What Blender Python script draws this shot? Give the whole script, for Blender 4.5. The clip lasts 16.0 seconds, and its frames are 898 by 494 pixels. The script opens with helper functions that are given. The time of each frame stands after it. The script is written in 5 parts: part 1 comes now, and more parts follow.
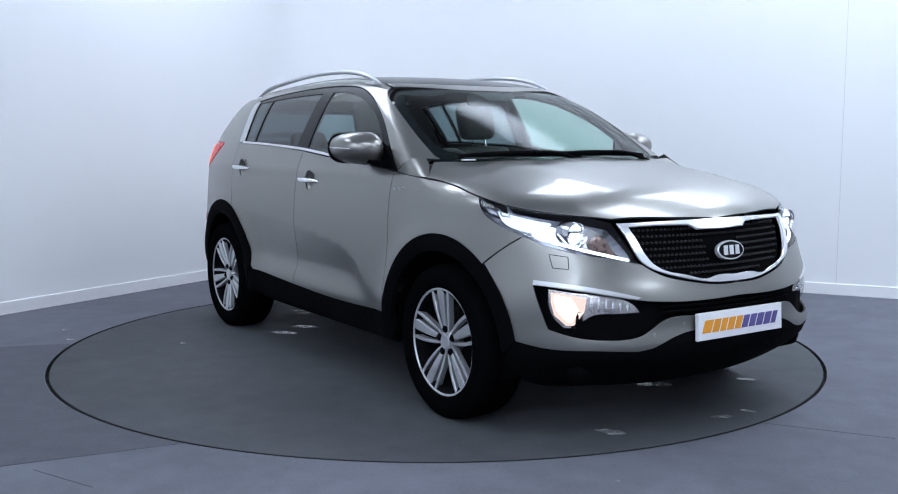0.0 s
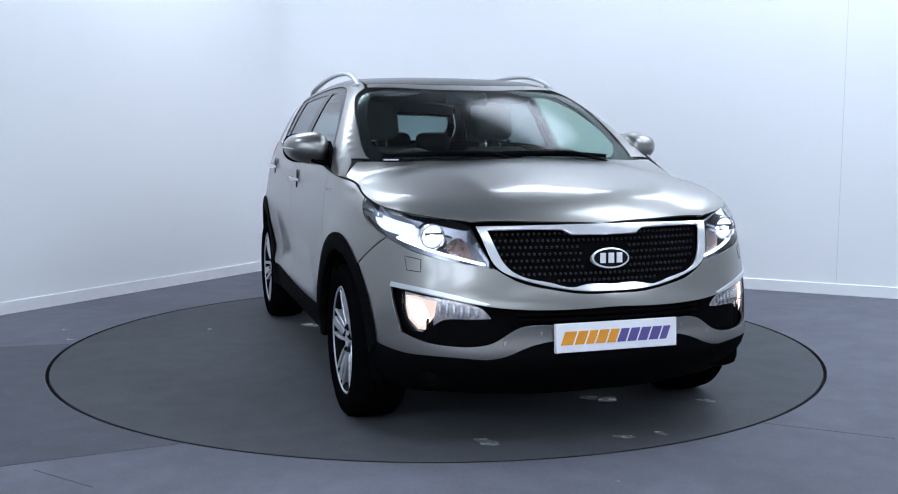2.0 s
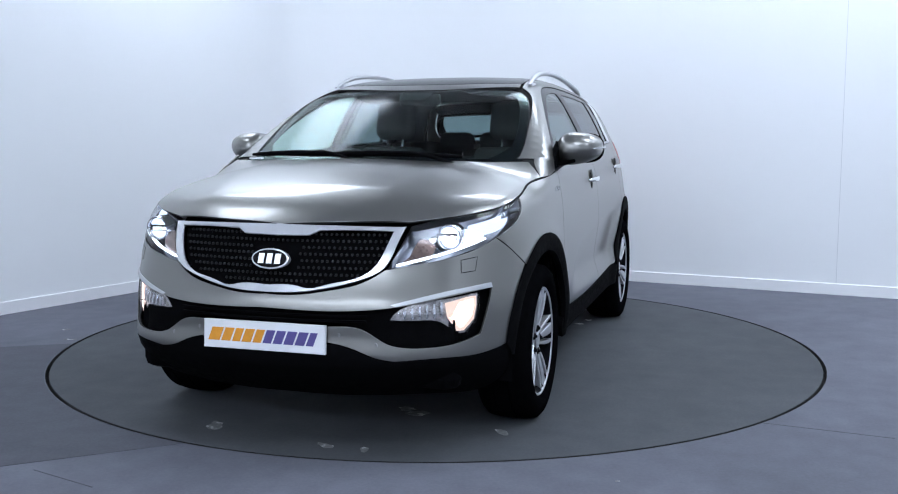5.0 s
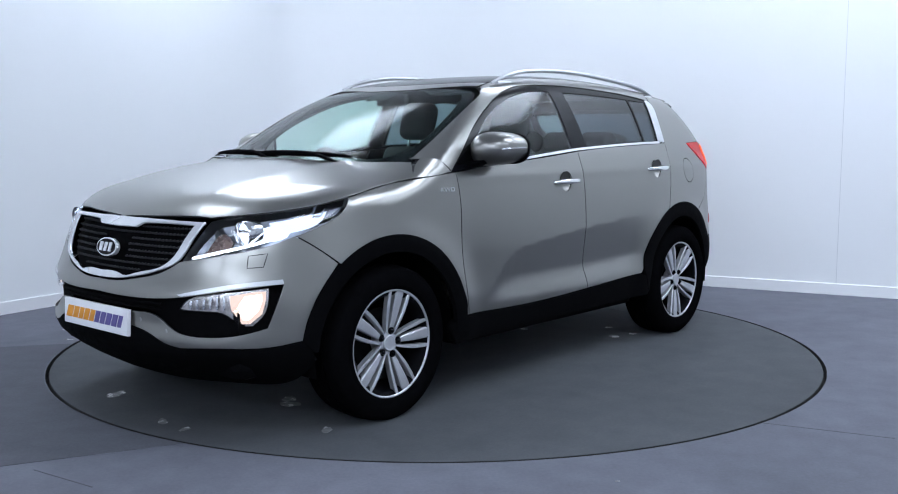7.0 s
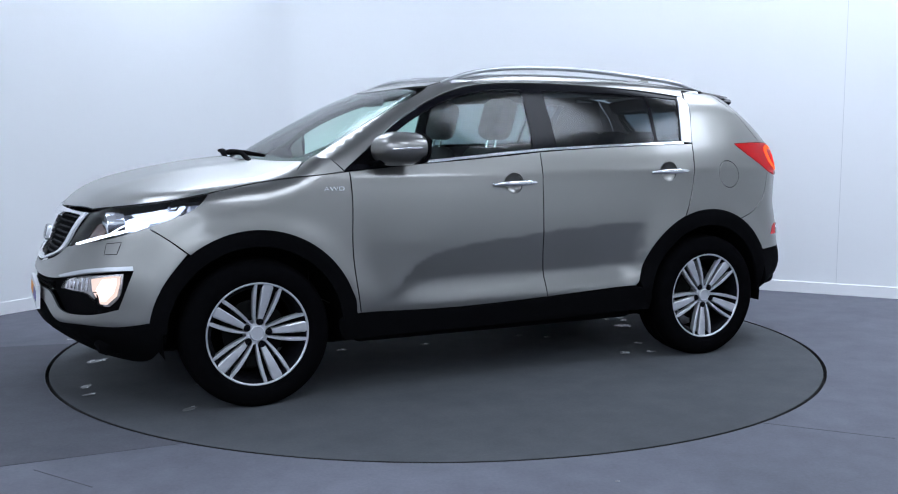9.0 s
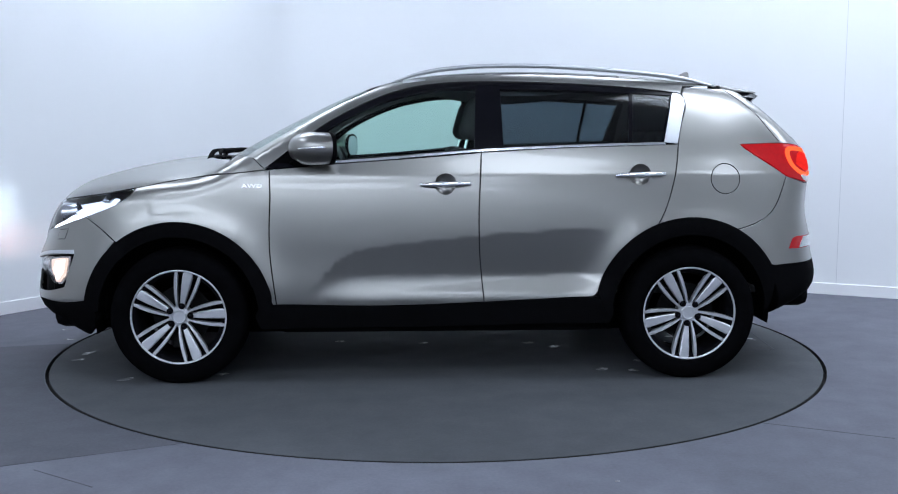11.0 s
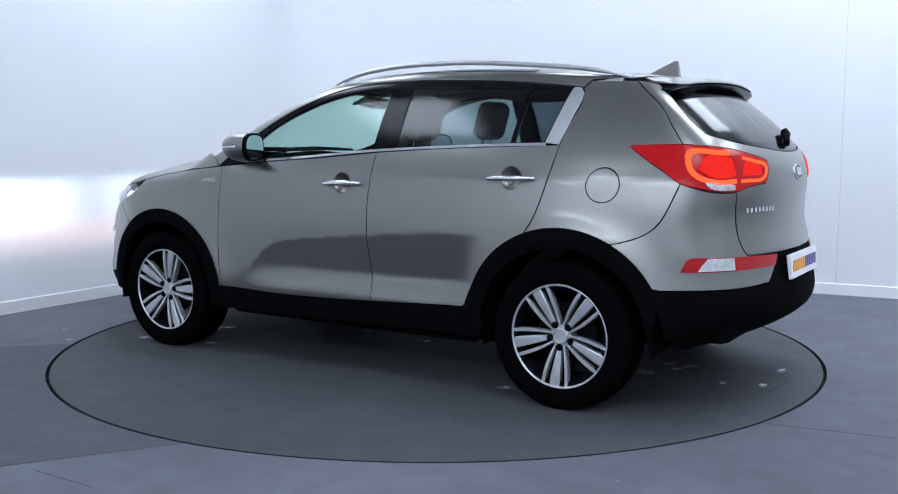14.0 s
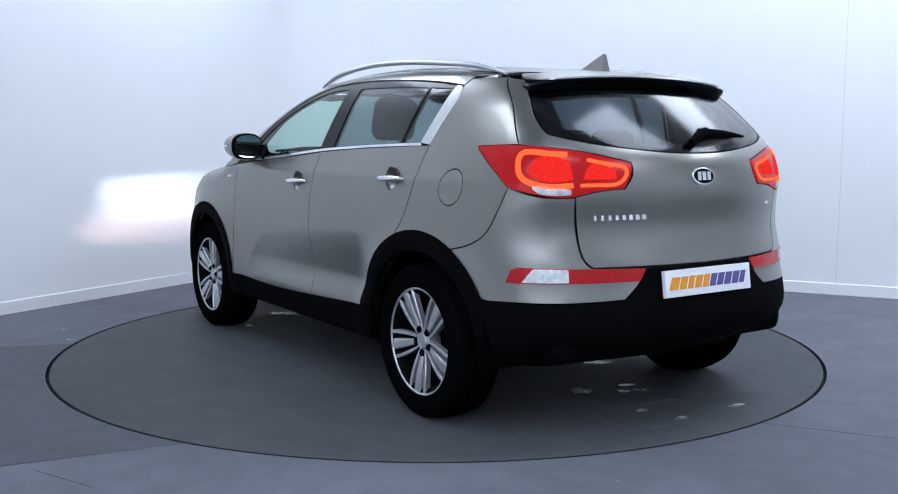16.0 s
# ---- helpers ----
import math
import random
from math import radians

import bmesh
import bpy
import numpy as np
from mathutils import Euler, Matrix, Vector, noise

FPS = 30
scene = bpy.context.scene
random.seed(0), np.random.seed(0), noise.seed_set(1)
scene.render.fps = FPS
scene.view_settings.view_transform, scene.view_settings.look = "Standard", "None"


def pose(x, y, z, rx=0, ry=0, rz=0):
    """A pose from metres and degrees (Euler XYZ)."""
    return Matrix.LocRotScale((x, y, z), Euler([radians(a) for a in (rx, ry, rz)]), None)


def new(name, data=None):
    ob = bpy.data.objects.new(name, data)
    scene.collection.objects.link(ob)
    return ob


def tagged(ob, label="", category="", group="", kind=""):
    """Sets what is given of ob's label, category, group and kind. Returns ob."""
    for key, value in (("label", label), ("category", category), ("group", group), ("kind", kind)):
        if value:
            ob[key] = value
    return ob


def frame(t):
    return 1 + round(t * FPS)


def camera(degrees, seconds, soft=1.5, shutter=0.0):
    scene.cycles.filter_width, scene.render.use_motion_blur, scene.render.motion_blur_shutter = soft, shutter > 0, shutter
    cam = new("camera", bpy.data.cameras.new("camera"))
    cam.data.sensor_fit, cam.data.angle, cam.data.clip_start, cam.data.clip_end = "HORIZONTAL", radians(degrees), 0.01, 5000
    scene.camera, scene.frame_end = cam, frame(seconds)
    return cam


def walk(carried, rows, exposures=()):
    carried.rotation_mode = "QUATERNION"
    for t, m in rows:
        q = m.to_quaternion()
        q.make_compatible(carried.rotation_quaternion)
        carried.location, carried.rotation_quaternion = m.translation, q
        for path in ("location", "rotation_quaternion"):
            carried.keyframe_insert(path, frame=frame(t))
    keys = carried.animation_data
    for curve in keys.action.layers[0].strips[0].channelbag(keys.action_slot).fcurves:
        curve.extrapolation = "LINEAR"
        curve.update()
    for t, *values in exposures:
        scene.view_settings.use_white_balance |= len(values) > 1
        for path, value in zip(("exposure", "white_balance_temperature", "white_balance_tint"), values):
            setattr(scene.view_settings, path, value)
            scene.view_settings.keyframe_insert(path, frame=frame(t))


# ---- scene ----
cam = camera(49.37, 16.0, soft=1.1)
walk(cam, [(0, pose(0, -5.921, 1.258, 83.607, 0, -0.666)), (16, pose(0, -5.921, 1.258, 83.607, 0, -0.666))], exposures=[(0, 0.0), (16, 0.0)])
TURN = [(0, -56.9), (0.5, -58.6), (1, -62.1), (1.5, -67), (2, -73.05), (2.5, -78.8), (3, -84.75), (3.5, -90.6), (4, -96.55), (5, -108.4), (6.5, -126), (8, -143.6), (9.2, -157.6), (10.3, -170.1), (11.5, -183.9), (13, -201.5), (14.5, -219.1), (16, -236.8)]
OFF = Vector((-0.036, -0.041, 0))

# world, light
world = bpy.data.worlds.new("world")
scene.world = world
world.use_nodes = True
world.node_tree.nodes["Background"].inputs[0].default_value = (0.5, 0.55, 0.65, 1)
world.node_tree.nodes["Background"].inputs[1].default_value = 0.1


def box(bm, a, b):
    vs = bmesh.ops.create_cube(bm, size=1)["verts"]
    for v in vs:
        v.co = Vector([(a[i] + b[i]) / 2 + v.co[i] * (b[i] - a[i]) for i in range(3)])


def part(name, bm, m, parent=None, label=""):
    me = bpy.data.meshes.new(name)
    bm.to_mesh(me)
    bm.free()
    me.materials.append(m)
    ob = new(name, me)
    ob.parent = parent
    return tagged(ob, label)
# ---- materials ----
def shader(name, color, rough=.5, metal=0.0, coat=0.0, vary=0.0, scale=8.0, fine=0.0, fine_scale=300.0, rvary=0.0, spec=.5):
    """A surface with its colour and gloss varied at two scales, and a fine relief."""
    m = bpy.data.materials.new(name)
    m.use_nodes = True
    t = m.node_tree
    b = t.nodes["Principled BSDF"]
    b.inputs["Base Color"].default_value = (*color, 1)
    b.inputs["Roughness"].default_value = rough
    b.inputs["Metallic"].default_value = metal
    b.inputs["Coat Weight"].default_value = coat
    b.inputs["Coat Roughness"].default_value = .04
    b.inputs["Specular IOR Level"].default_value = spec
    co = t.nodes.new("ShaderNodeTexCoord")
    if vary or rvary:
        n = t.nodes.new("ShaderNodeTexNoise")
        n.inputs["Scale"].default_value, n.inputs["Detail"].default_value, n.inputs["Roughness"].default_value = scale, 8, .62
        t.links.new(co.outputs["Object"], n.inputs["Vector"])
        if vary:
            r = t.nodes.new("ShaderNodeValToRGB")
            r.color_ramp.elements[0].position, r.color_ramp.elements[1].position = .3, .7
            r.color_ramp.elements[0].color = (*[c * (1 - vary) for c in color], 1)
            r.color_ramp.elements[1].color = (*[min(1, c * (1 + vary)) for c in color], 1)
            t.links.new(n.outputs["Fac"], r.inputs["Fac"])
            t.links.new(r.outputs["Color"], b.inputs["Base Color"])
        if rvary:
            q = t.nodes.new("ShaderNodeMapRange")
            q.inputs["From Min"].default_value, q.inputs["From Max"].default_value = .3, .7
            q.inputs["To Min"].default_value, q.inputs["To Max"].default_value = rough - rvary, rough + rvary
            t.links.new(n.outputs["Fac"], q.inputs["Value"])
            t.links.new(q.outputs["Result"], b.inputs["Roughness"])
    if fine:
        n = t.nodes.new("ShaderNodeTexNoise")
        n.inputs["Scale"].default_value, n.inputs["Detail"].default_value = fine_scale, 3
        u = t.nodes.new("ShaderNodeBump")
        u.inputs["Strength"].default_value, u.inputs["Distance"].default_value = fine, .001
        t.links.new(co.outputs["Object"], n.inputs["Vector"])
        t.links.new(n.outputs["Fac"], u.inputs["Height"])
        t.links.new(u.outputs["Normal"], b.inputs["Normal"])
    return m


def glow(name, color, strength):
    m = bpy.data.materials.new(name)
    m.use_nodes = True
    t = m.node_tree
    t.nodes.remove(t.nodes["Principled BSDF"])
    e = t.nodes.new("ShaderNodeEmission")
    e.inputs["Color"].default_value, e.inputs["Strength"].default_value = (*color, 1), strength
    t.links.new(e.outputs[0], t.nodes["Material Output"].inputs["Surface"])
    return m


def glass(name, tint, ior=1.5, rough=.02, power=4.5):
    """A thin pane: tinted clear, with a gloss that grows towards grazing."""
    m = bpy.data.materials.new(name)
    m.use_nodes = True
    t = m.node_tree
    t.nodes.remove(t.nodes["Principled BSDF"])
    c, g, x, f = t.nodes.new("ShaderNodeBsdfTransparent"), t.nodes.new("ShaderNodeBsdfGlossy"), t.nodes.new("ShaderNodeMixShader"), t.nodes.new("ShaderNodeLayerWeight")
    c.inputs["Color"].default_value = (*tint, 1)
    g.inputs["Roughness"].default_value = rough
    f.inputs["Blend"].default_value = .5
    p, a = t.nodes.new("ShaderNodeMath"), t.nodes.new("ShaderNodeMath")
    p.operation, a.operation = "POWER", "MULTIPLY_ADD"
    p.inputs[1].default_value = power
    r0 = ((ior - 1) / (ior + 1)) ** 2 * 1.2
    a.inputs[1].default_value, a.inputs[2].default_value = .95 - r0, r0
    t.links.new(f.outputs["Facing"], p.inputs[0])
    t.links.new(p.outputs[0], a.inputs[0])
    t.links.new(a.outputs[0], x.inputs[0])
    t.links.new(c.outputs[0], x.inputs[1])
    t.links.new(g.outputs[0], x.inputs[2])
    t.links.new(x.outputs[0], t.nodes["Material Output"].inputs["Surface"])
    return m


PAINT = shader("silver_paint", (.245, .240, .227), .31, .93, .5, .03, 700)
SHUT_SHADE = shader("shut_line_shade", (.004, .004, .004), .8, 0, 0, .1, 20)
BADGE = shader("bright_plating", (.80, .81, .83), .2, .7, .3, .03, 20)
BLACK = shader("black_plastic", (.003, .003, .0035), .7, 0, 0, .2, 30, .25, 500, .1, .015)
GLOSS = shader("gloss_black", (.004, .004, .006), .16, 0, 0, .1, 6, 0, 1, 0, .09)
CHROME = shader("chrome", (.78, .79, .80), .12, 1.0, 0, .03, 20, 0, 1, .05)
SATIN = shader("satin_metal", (.56, .57, .59), .36, .8, 0, .05, 15, .05, 400, .06)
RUBBER = shader("tyre_rubber", (.003, .003, .0035), .8, 0, 0, .25, 25, .2, 200, .1, .0)
ALLOY = shader("machined_alloy", (.58, .59, .615), .36, .70, .2, .04, 40)
ALLOY_DARK = shader("dark_alloy", (.004, .004, .005), .5, 0, 0, .1, 20, 0, 1, 0, .02)
DISC = shader("brake_disc", (.008, .008, .008), .6, .2, 0, .2, 30, .1, 200, .1, .05)
CLOTH = shader("seat_cloth", (.035, .035, .038), .85, 0, 0, .25, 60, .5, 250)
TRIM = shader("interior_trim", (.03, .03, .033), .65, 0, 0, .2, 25, .3, 350)
LINER = shader("headliner", (.10, .10, .10), .9, 0, 0, .06, 30, .3, 400)
PLATE = shader("plate_white", (.80, .80, .82), .35, 0, .3, .03, 12)
ORANGE = shader("plate_orange", (.75, .30, .02), .5, 0, 0, .08, 30)
PURPLE = shader("plate_purple", (.10, .08, .26), .5, 0, 0, .08, 30)
RED = shader("red_lens", (.36, .003, .006), .2, 0, 0, .12, 40, 0, 1, 0, .25)
RED.node_tree.nodes["Principled BSDF"].inputs["Emission Color"].default_value = (1.0, .02, .025, 1)
RED.node_tree.nodes["Principled BSDF"].inputs["Emission Strength"].default_value = .12
CLEARWHITE = shader("clear_reflector", (.62, .63, .65), .15, .75, 1.0, .35, 45, .4, 70)
FOGBOWL = shader("fog_reflector", (.50, .47, .46), .22, .7, .6, .6, 45, .5, 90)
AMBER = shader("amber_reflector", (.15, .10, .085), .25, .6, 1.0, .2, 60)
SILVERBOWL = shader("lamp_reflector", (.72, .73, .76), .16, 1.0, 0, .08, 25)
LAMPDARK = shader("lamp_bezel", (.50, .53, .60), .30, .85, .3, .2, 30)
PANE = glass("window_glass", (.70, .87, .81), 1.38, .10)
TINTED = glass("tinted_glass", (.25, .31, .34), 1.42, .12)
SCREEN = glass("windscreen_glass", (.70, .86, .80), 1.13, .12, 5.6)
LENS = glass("lamp_lens", (.93, .94, .96), 1.45)
MIRROR = shader("mirror_glass", (.6, .62, .66), .02, 1.0)
BEAM = glow("headlamp_beam", (.78, .88, 1.0), 36000)
LED = glow("day_running_light", (.74, .84, 1.0), 5)
BEAMGLOW = glow("reflector_glow", (.64, .77, 1.0), 1.7)
BEAMSOFT = glow("projector_glow", (.62, .75, 1.0), 2.6)
FOG = glow("fog_bulb", (1.0, .80, .70), 3.2)
FOGSOFT = glow("fog_reflector_light", (1.0, .76, .68), 1.15)
FOGBEAM = glow("fog_beam", (1.0, .60, .52), 170000)
REFLECT = shader("red_reflector", (.42, .006, .010), .2, 0, 0, .12, 40, 0, 1, 0, .3)
TAILGLOW = glow("tail_light", (1.0, .11, .035), 1.7)
TAILSOFT = glow("tail_light_soft", (1.0, .03, .025), .95)
t = TAILSOFT.node_tree
c, q, k = t.nodes.new("ShaderNodeTexCoord"), t.nodes.new("ShaderNodeTexVoronoi"), t.nodes.new("ShaderNodeMapRange")
q.inputs["Scale"].default_value = 130
k.inputs["From Min"].default_value, k.inputs["From Max"].default_value = .15, .75
k.inputs["To Min"].default_value, k.inputs["To Max"].default_value = 1.08, .82
t.links.new(c.outputs["Object"], q.inputs["Vector"])
t.links.new(q.outputs["Distance"], k.inputs["Value"])
t.links.new(k.outputs["Result"], t.nodes["Emission"].inputs["Strength"])


def smooth_faces(ob, angle=None):
    me = ob.data
    me.polygons.foreach_set("use_smooth", [True] * len(me.polygons))
    if angle:
        me.set_sharp_from_angle(angle=radians(angle))
    return ob


def sweep(bm, path, w, h, n=10, power=2.6, up=(0, 0, 1), taper=None):
    """A tube with a rounded oblong section along a smooth path."""
    p = run_points(path, True) if len(path) > 2 else np.array(path, float)
    p = p[np.linspace(0, len(p) - 1, min(len(p), 40)).astype(int)]
    loops = []
    for i, c in enumerate(p):
        d = Vector(p[min(i + 1, len(p) - 1)] - p[max(i - 1, 0)]).normalized()
        sx = d.cross(Vector(up)).normalized()
        sz = sx.cross(d)
        s = taper(i / (len(p) - 1)) if taper else 1
        loop = []
        for k in range(n):
            a = 2 * math.pi * k / n
            ca, sa = math.cos(a), math.sin(a)
            loop.append(bm.verts.new(Vector(c) + s * (sx * (w / 2 * math.copysign(abs(ca) ** (2 / power), ca)) + sz * (h / 2 * math.copysign(abs(sa) ** (2 / power), sa)))))
        loops.append(loop)
    for a, b in zip(loops[:-1], loops[1:]):
        for k in range(n):
            bm.faces.new((a[k], a[(k + 1) % n], b[(k + 1) % n], b[k]))
    bm.faces.new(loops[0][::-1])
    bm.faces.new(loops[-1])
    bmesh.ops.recalc_face_normals(bm, faces=bm.faces)
    return bm


def lathe(bm, profile, m, n=48, closed=False):
    """Turns a profile of (radius, height) round the local z axis, at the pose m."""
    rows = [[bm.verts.new(m @ Vector((r * math.cos(2 * math.pi * k / n), r * math.sin(2 * math.pi * k / n), h))) for k in range(n)] for r, h in profile]
    for a, b in zip(rows[:-1], rows[1:]):
        for k in range(n):
            bm.faces.new((a[k], a[(k + 1) % n], b[(k + 1) % n], b[k]))
    if closed:
        bm.faces.new(rows[0][::-1])
        bm.faces.new(rows[-1])
    bmesh.ops.recalc_face_normals(bm, faces=bm.faces)
    return bm


def prism(bm, pts, lo, hi, m, bevel=0.0):
    """A flat shape of (a, b) points with a thickness from lo to hi along local z, at the pose m."""
    a = [bm.verts.new(m @ Vector((*p, lo))) for p in pts]
    b = [bm.verts.new(m @ Vector((*p, hi))) for p in pts]
    n = len(pts)
    fs = [bm.faces.new(a[::-1]), bm.faces.new(b)] + [bm.faces.new((a[i], a[(i + 1) % n], b[(i + 1) % n], b[i])) for i in range(n)]
    bmesh.ops.recalc_face_normals(bm, faces=fs)
    if bevel:
        bmesh.ops.bevel(bm, geom=[e for f in fs[1:2] for e in f.edges], offset=bevel, segments=2, affect="EDGES", profile=.5)
    return bm


def soft_box(bm, a, b, r=.02, seg=2):
    vs = bmesh.ops.create_cube(bm, size=1)["verts"]
    for v in vs:
        v.co = Vector([(a[i] + b[i]) / 2 + v.co[i] * (b[i] - a[i]) for i in range(3)])
    es = list({e for v in vs for e in v.link_edges})
    bmesh.ops.bevel(bm, geom=es, offset=r, segments=seg, affect="EDGES", profile=.5)
    return bm


def pair(name, build, m, parent, label="", angle=40):
    """A part on the left, built into a bmesh by build(bm, side), and its twin on the right."""
    made = []
    parents = parent if isinstance(parent, tuple) else (parent, parent)
    for s, pa in zip((1, -1), parents):
        bm = bmesh.new()
        build(bm)
        if s < 0:
            for v in bm.verts:
                v.co.y = -v.co.y
            bmesh.ops.reverse_faces(bm, faces=bm.faces)
        made.append(smooth_faces(part(name, bm, m, pa, label), angle))
    return tuple(made)
# ---- the room ----
def floor_mat(name, color, seed, rough, patch):
    """Painted floor: large cloudy tone, scuffs and fine grain."""
    m = shader(name, color, rough, 0, 0, 0, 1, .12, 220, 0, .03)
    t = m.node_tree
    b = t.nodes["Principled BSDF"]
    co = t.nodes.new("ShaderNodeTexCoord")
    mp = t.nodes.new("ShaderNodeMapping")
    mp.inputs["Location"].default_value = (seed, seed * .7, 0)
    t.links.new(co.outputs["Object"], mp.inputs["Vector"])
    fac = None
    for sc, lo, hi, a in ((.55, .35, .7, patch), (6.0, .3, .75, .10), (70, .25, .8, .10)):
        n = t.nodes.new("ShaderNodeTexNoise")
        n.inputs["Scale"].default_value, n.inputs["Detail"].default_value, n.inputs["Roughness"].default_value = sc, 6, .6
        t.links.new(mp.outputs[0], n.inputs["Vector"])
        r = t.nodes.new("ShaderNodeMapRange")
        r.inputs["From Min"].default_value, r.inputs["From Max"].default_value = lo, hi
        r.inputs["To Min"].default_value, r.inputs["To Max"].default_value = 1 - a, 1 + a
        t.links.new(n.outputs["Fac"], r.inputs["Value"])
        if fac is None:
            fac = r
        else:
            x = t.nodes.new("ShaderNodeMath")
            x.operation = "MULTIPLY"
            t.links.new(fac.outputs[0], x.inputs[0])
            t.links.new(r.outputs[0], x.inputs[1])
            fac = x
    v = t.nodes.new("ShaderNodeVectorMath")
    v.operation = "SCALE"
    v.inputs[0].default_value = color
    t.links.new(fac.outputs[0], v.inputs["Scale"])
    t.links.new(v.outputs[0], b.inputs["Base Color"])
    return m


FLOOR = floor_mat("floor_paint", (.138, .142, .167), 3.0, .62, .16)
DECK = floor_mat("turntable_paint", (.084, .089, .097), 9.0, .60, .12)
WALL = shader("wall_paint", (.80, .81, .82), .55, 0, 0, .012, .8, .05, 150)
SKIRT = shader("skirting_paint", (.82, .82, .83), .4, 0, 0, .02, 3, .03, 150)
SCUFF = shader("scuffed_paint", (.27, .27, .28), .25, 0, 0, .35, 20, .2, 200, .08, .6)
TAPE = floor_mat("worn_floor_patch", (.101, .105, .122), 5.0, .6, .10)
GROOVE = shader("gap_shade", (.004, .004, .004), .9)
PANEL_LIGHT = glow("light_panel", (.825, .94, 1.125), 8.6)

CORNER = Vector((-1.19, 4.10))
LD = Vector((-1.21, -1.95)).normalized()
RD = Vector((1.68, -.87)).normalized()
A, B = CORNER + LD * 13.5, CORNER + RD * 11.0
C = A + RD * 11.0
TOP = 4.0

hole = 2.2405
# the floor, with a round well for the turntable
bm = bmesh.new()
n = 160
inner = [bm.verts.new((hole * math.cos(2 * math.pi * k / n), hole * math.sin(2 * math.pi * k / n), 0)) for k in range(n)]
well = [bm.verts.new((hole * math.cos(2 * math.pi * k / n), hole * math.sin(2 * math.pi * k / n), -.06)) for k in range(n)]
mid = [bm.verts.new((3.0 * math.cos(2 * math.pi * k / n), 3.0 * math.sin(2 * math.pi * k / n), 0)) for k in range(n)]
outer = [bm.verts.new((15 * math.cos(2 * math.pi * k / n), 15 * math.sin(2 * math.pi * k / n), 0)) for k in range(n)]
for a, b in ((inner, mid), (mid, outer), (well, inner)):
    for k in range(n):
        bm.faces.new((a[k], b[k], b[(k + 1) % n], a[(k + 1) % n]))
bm.faces.new(well)
floor = tagged(part("floor", bm, FLOOR), "grey painted studio floor with worn patches", "floor", kind="structure")

turntable = tagged(new("turntable"), "round grey painted turntable flush with the floor", "turntable")
bm = bmesh.new()
lathe(bm, [(2.2215, -.05), (2.2215, -.003), (2.2185, 0), (1.2, 0), (.0005, 0)], Matrix(), 160)
part("deck", bm, DECK, turntable)
bm = bmesh.new()
lathe(bm, [(2.2195, -.056), (2.2425, -.056), (2.2425, -.044), (2.2195, -.044)], Matrix(), 160)
# near-black bands over both walls put the gap's shade into the colour
lathe(bm, [(2.2225, -.05), (2.2225, -.0015)], Matrix(), 160)
lathe(bm, [(2.2398, -.05), (2.2398, -.0015)], Matrix(), 160)
part("edge_gap", bm, GROOVE, turntable, "gap round the edge, its shade coloured in near-black")
bm = bmesh.new()
for a, b in (((-1.72, -.23), (-2.05, -.30)), ((-2.05, -.30), (-2.0, .28)), ((-2.0, .28), (-1.72, .30)), ((-1.72, .30), (-1.72, -.23))):
    d = Vector(b) - Vector(a)
    prism(bm, [(0, -.004), (d.length, -.004), (d.length, .004), (0, .004)], 0, .0012, Matrix.Translation((*a, .0003)) @ Matrix.Rotation(math.atan2(d.y, d.x), 4, "Z"))
part("hatch_outline", bm, TAPE, turntable)


def scuff(x, y, w, h, a, seed):
    rnd = random.Random(seed)
    bm = bmesh.new()
    pts = [(w / 2 * (.6 + .5 * rnd.random()) * math.cos(t * math.pi / 6), h / 2 * (.6 + .5 * rnd.random()) * math.sin(t * math.pi / 6)) for t in range(12)]
    prism(bm, pts, 0, .001, Matrix.Translation((x, y, .0004)) @ Matrix.Rotation(radians(a), 4, "Z"))
    return bm


def wall(name, a, b, holes=()):
    d = b - a
    nrm = Vector((-d.y, d.x)).normalized()
    bm = bmesh.new()
    prism(bm, [tuple(a), tuple(b), tuple(b - nrm * .12), tuple(a - nrm * .12)], 0, TOP, Matrix())
    return tagged(part(name, bm, WALL), "smooth white painted studio wall", "wall", kind="structure")


# cove between the two walls in view
COVE = .70
half = math.acos(max(-1, min(1, LD.dot(RD)))) / 2
reach = COVE / math.tan(half)
mid_dir = (LD + RD).normalized()
centre = CORNER + mid_dir * (COVE / math.sin(half))
p0, p1 = CORNER + LD * reach, CORNER + RD * reach
a0 = math.atan2(p0.y - centre.y, p0.x - centre.x)
a1 = math.atan2(p1.y - centre.y, p1.x - centre.x)
while a1 > a0:
    a1 -= 2 * math.pi
arc = [centre + COVE * Vector((math.cos(a0 + (a1 - a0) * k / 24), math.sin(a0 + (a1 - a0) * k / 24))) for k in range(25)]


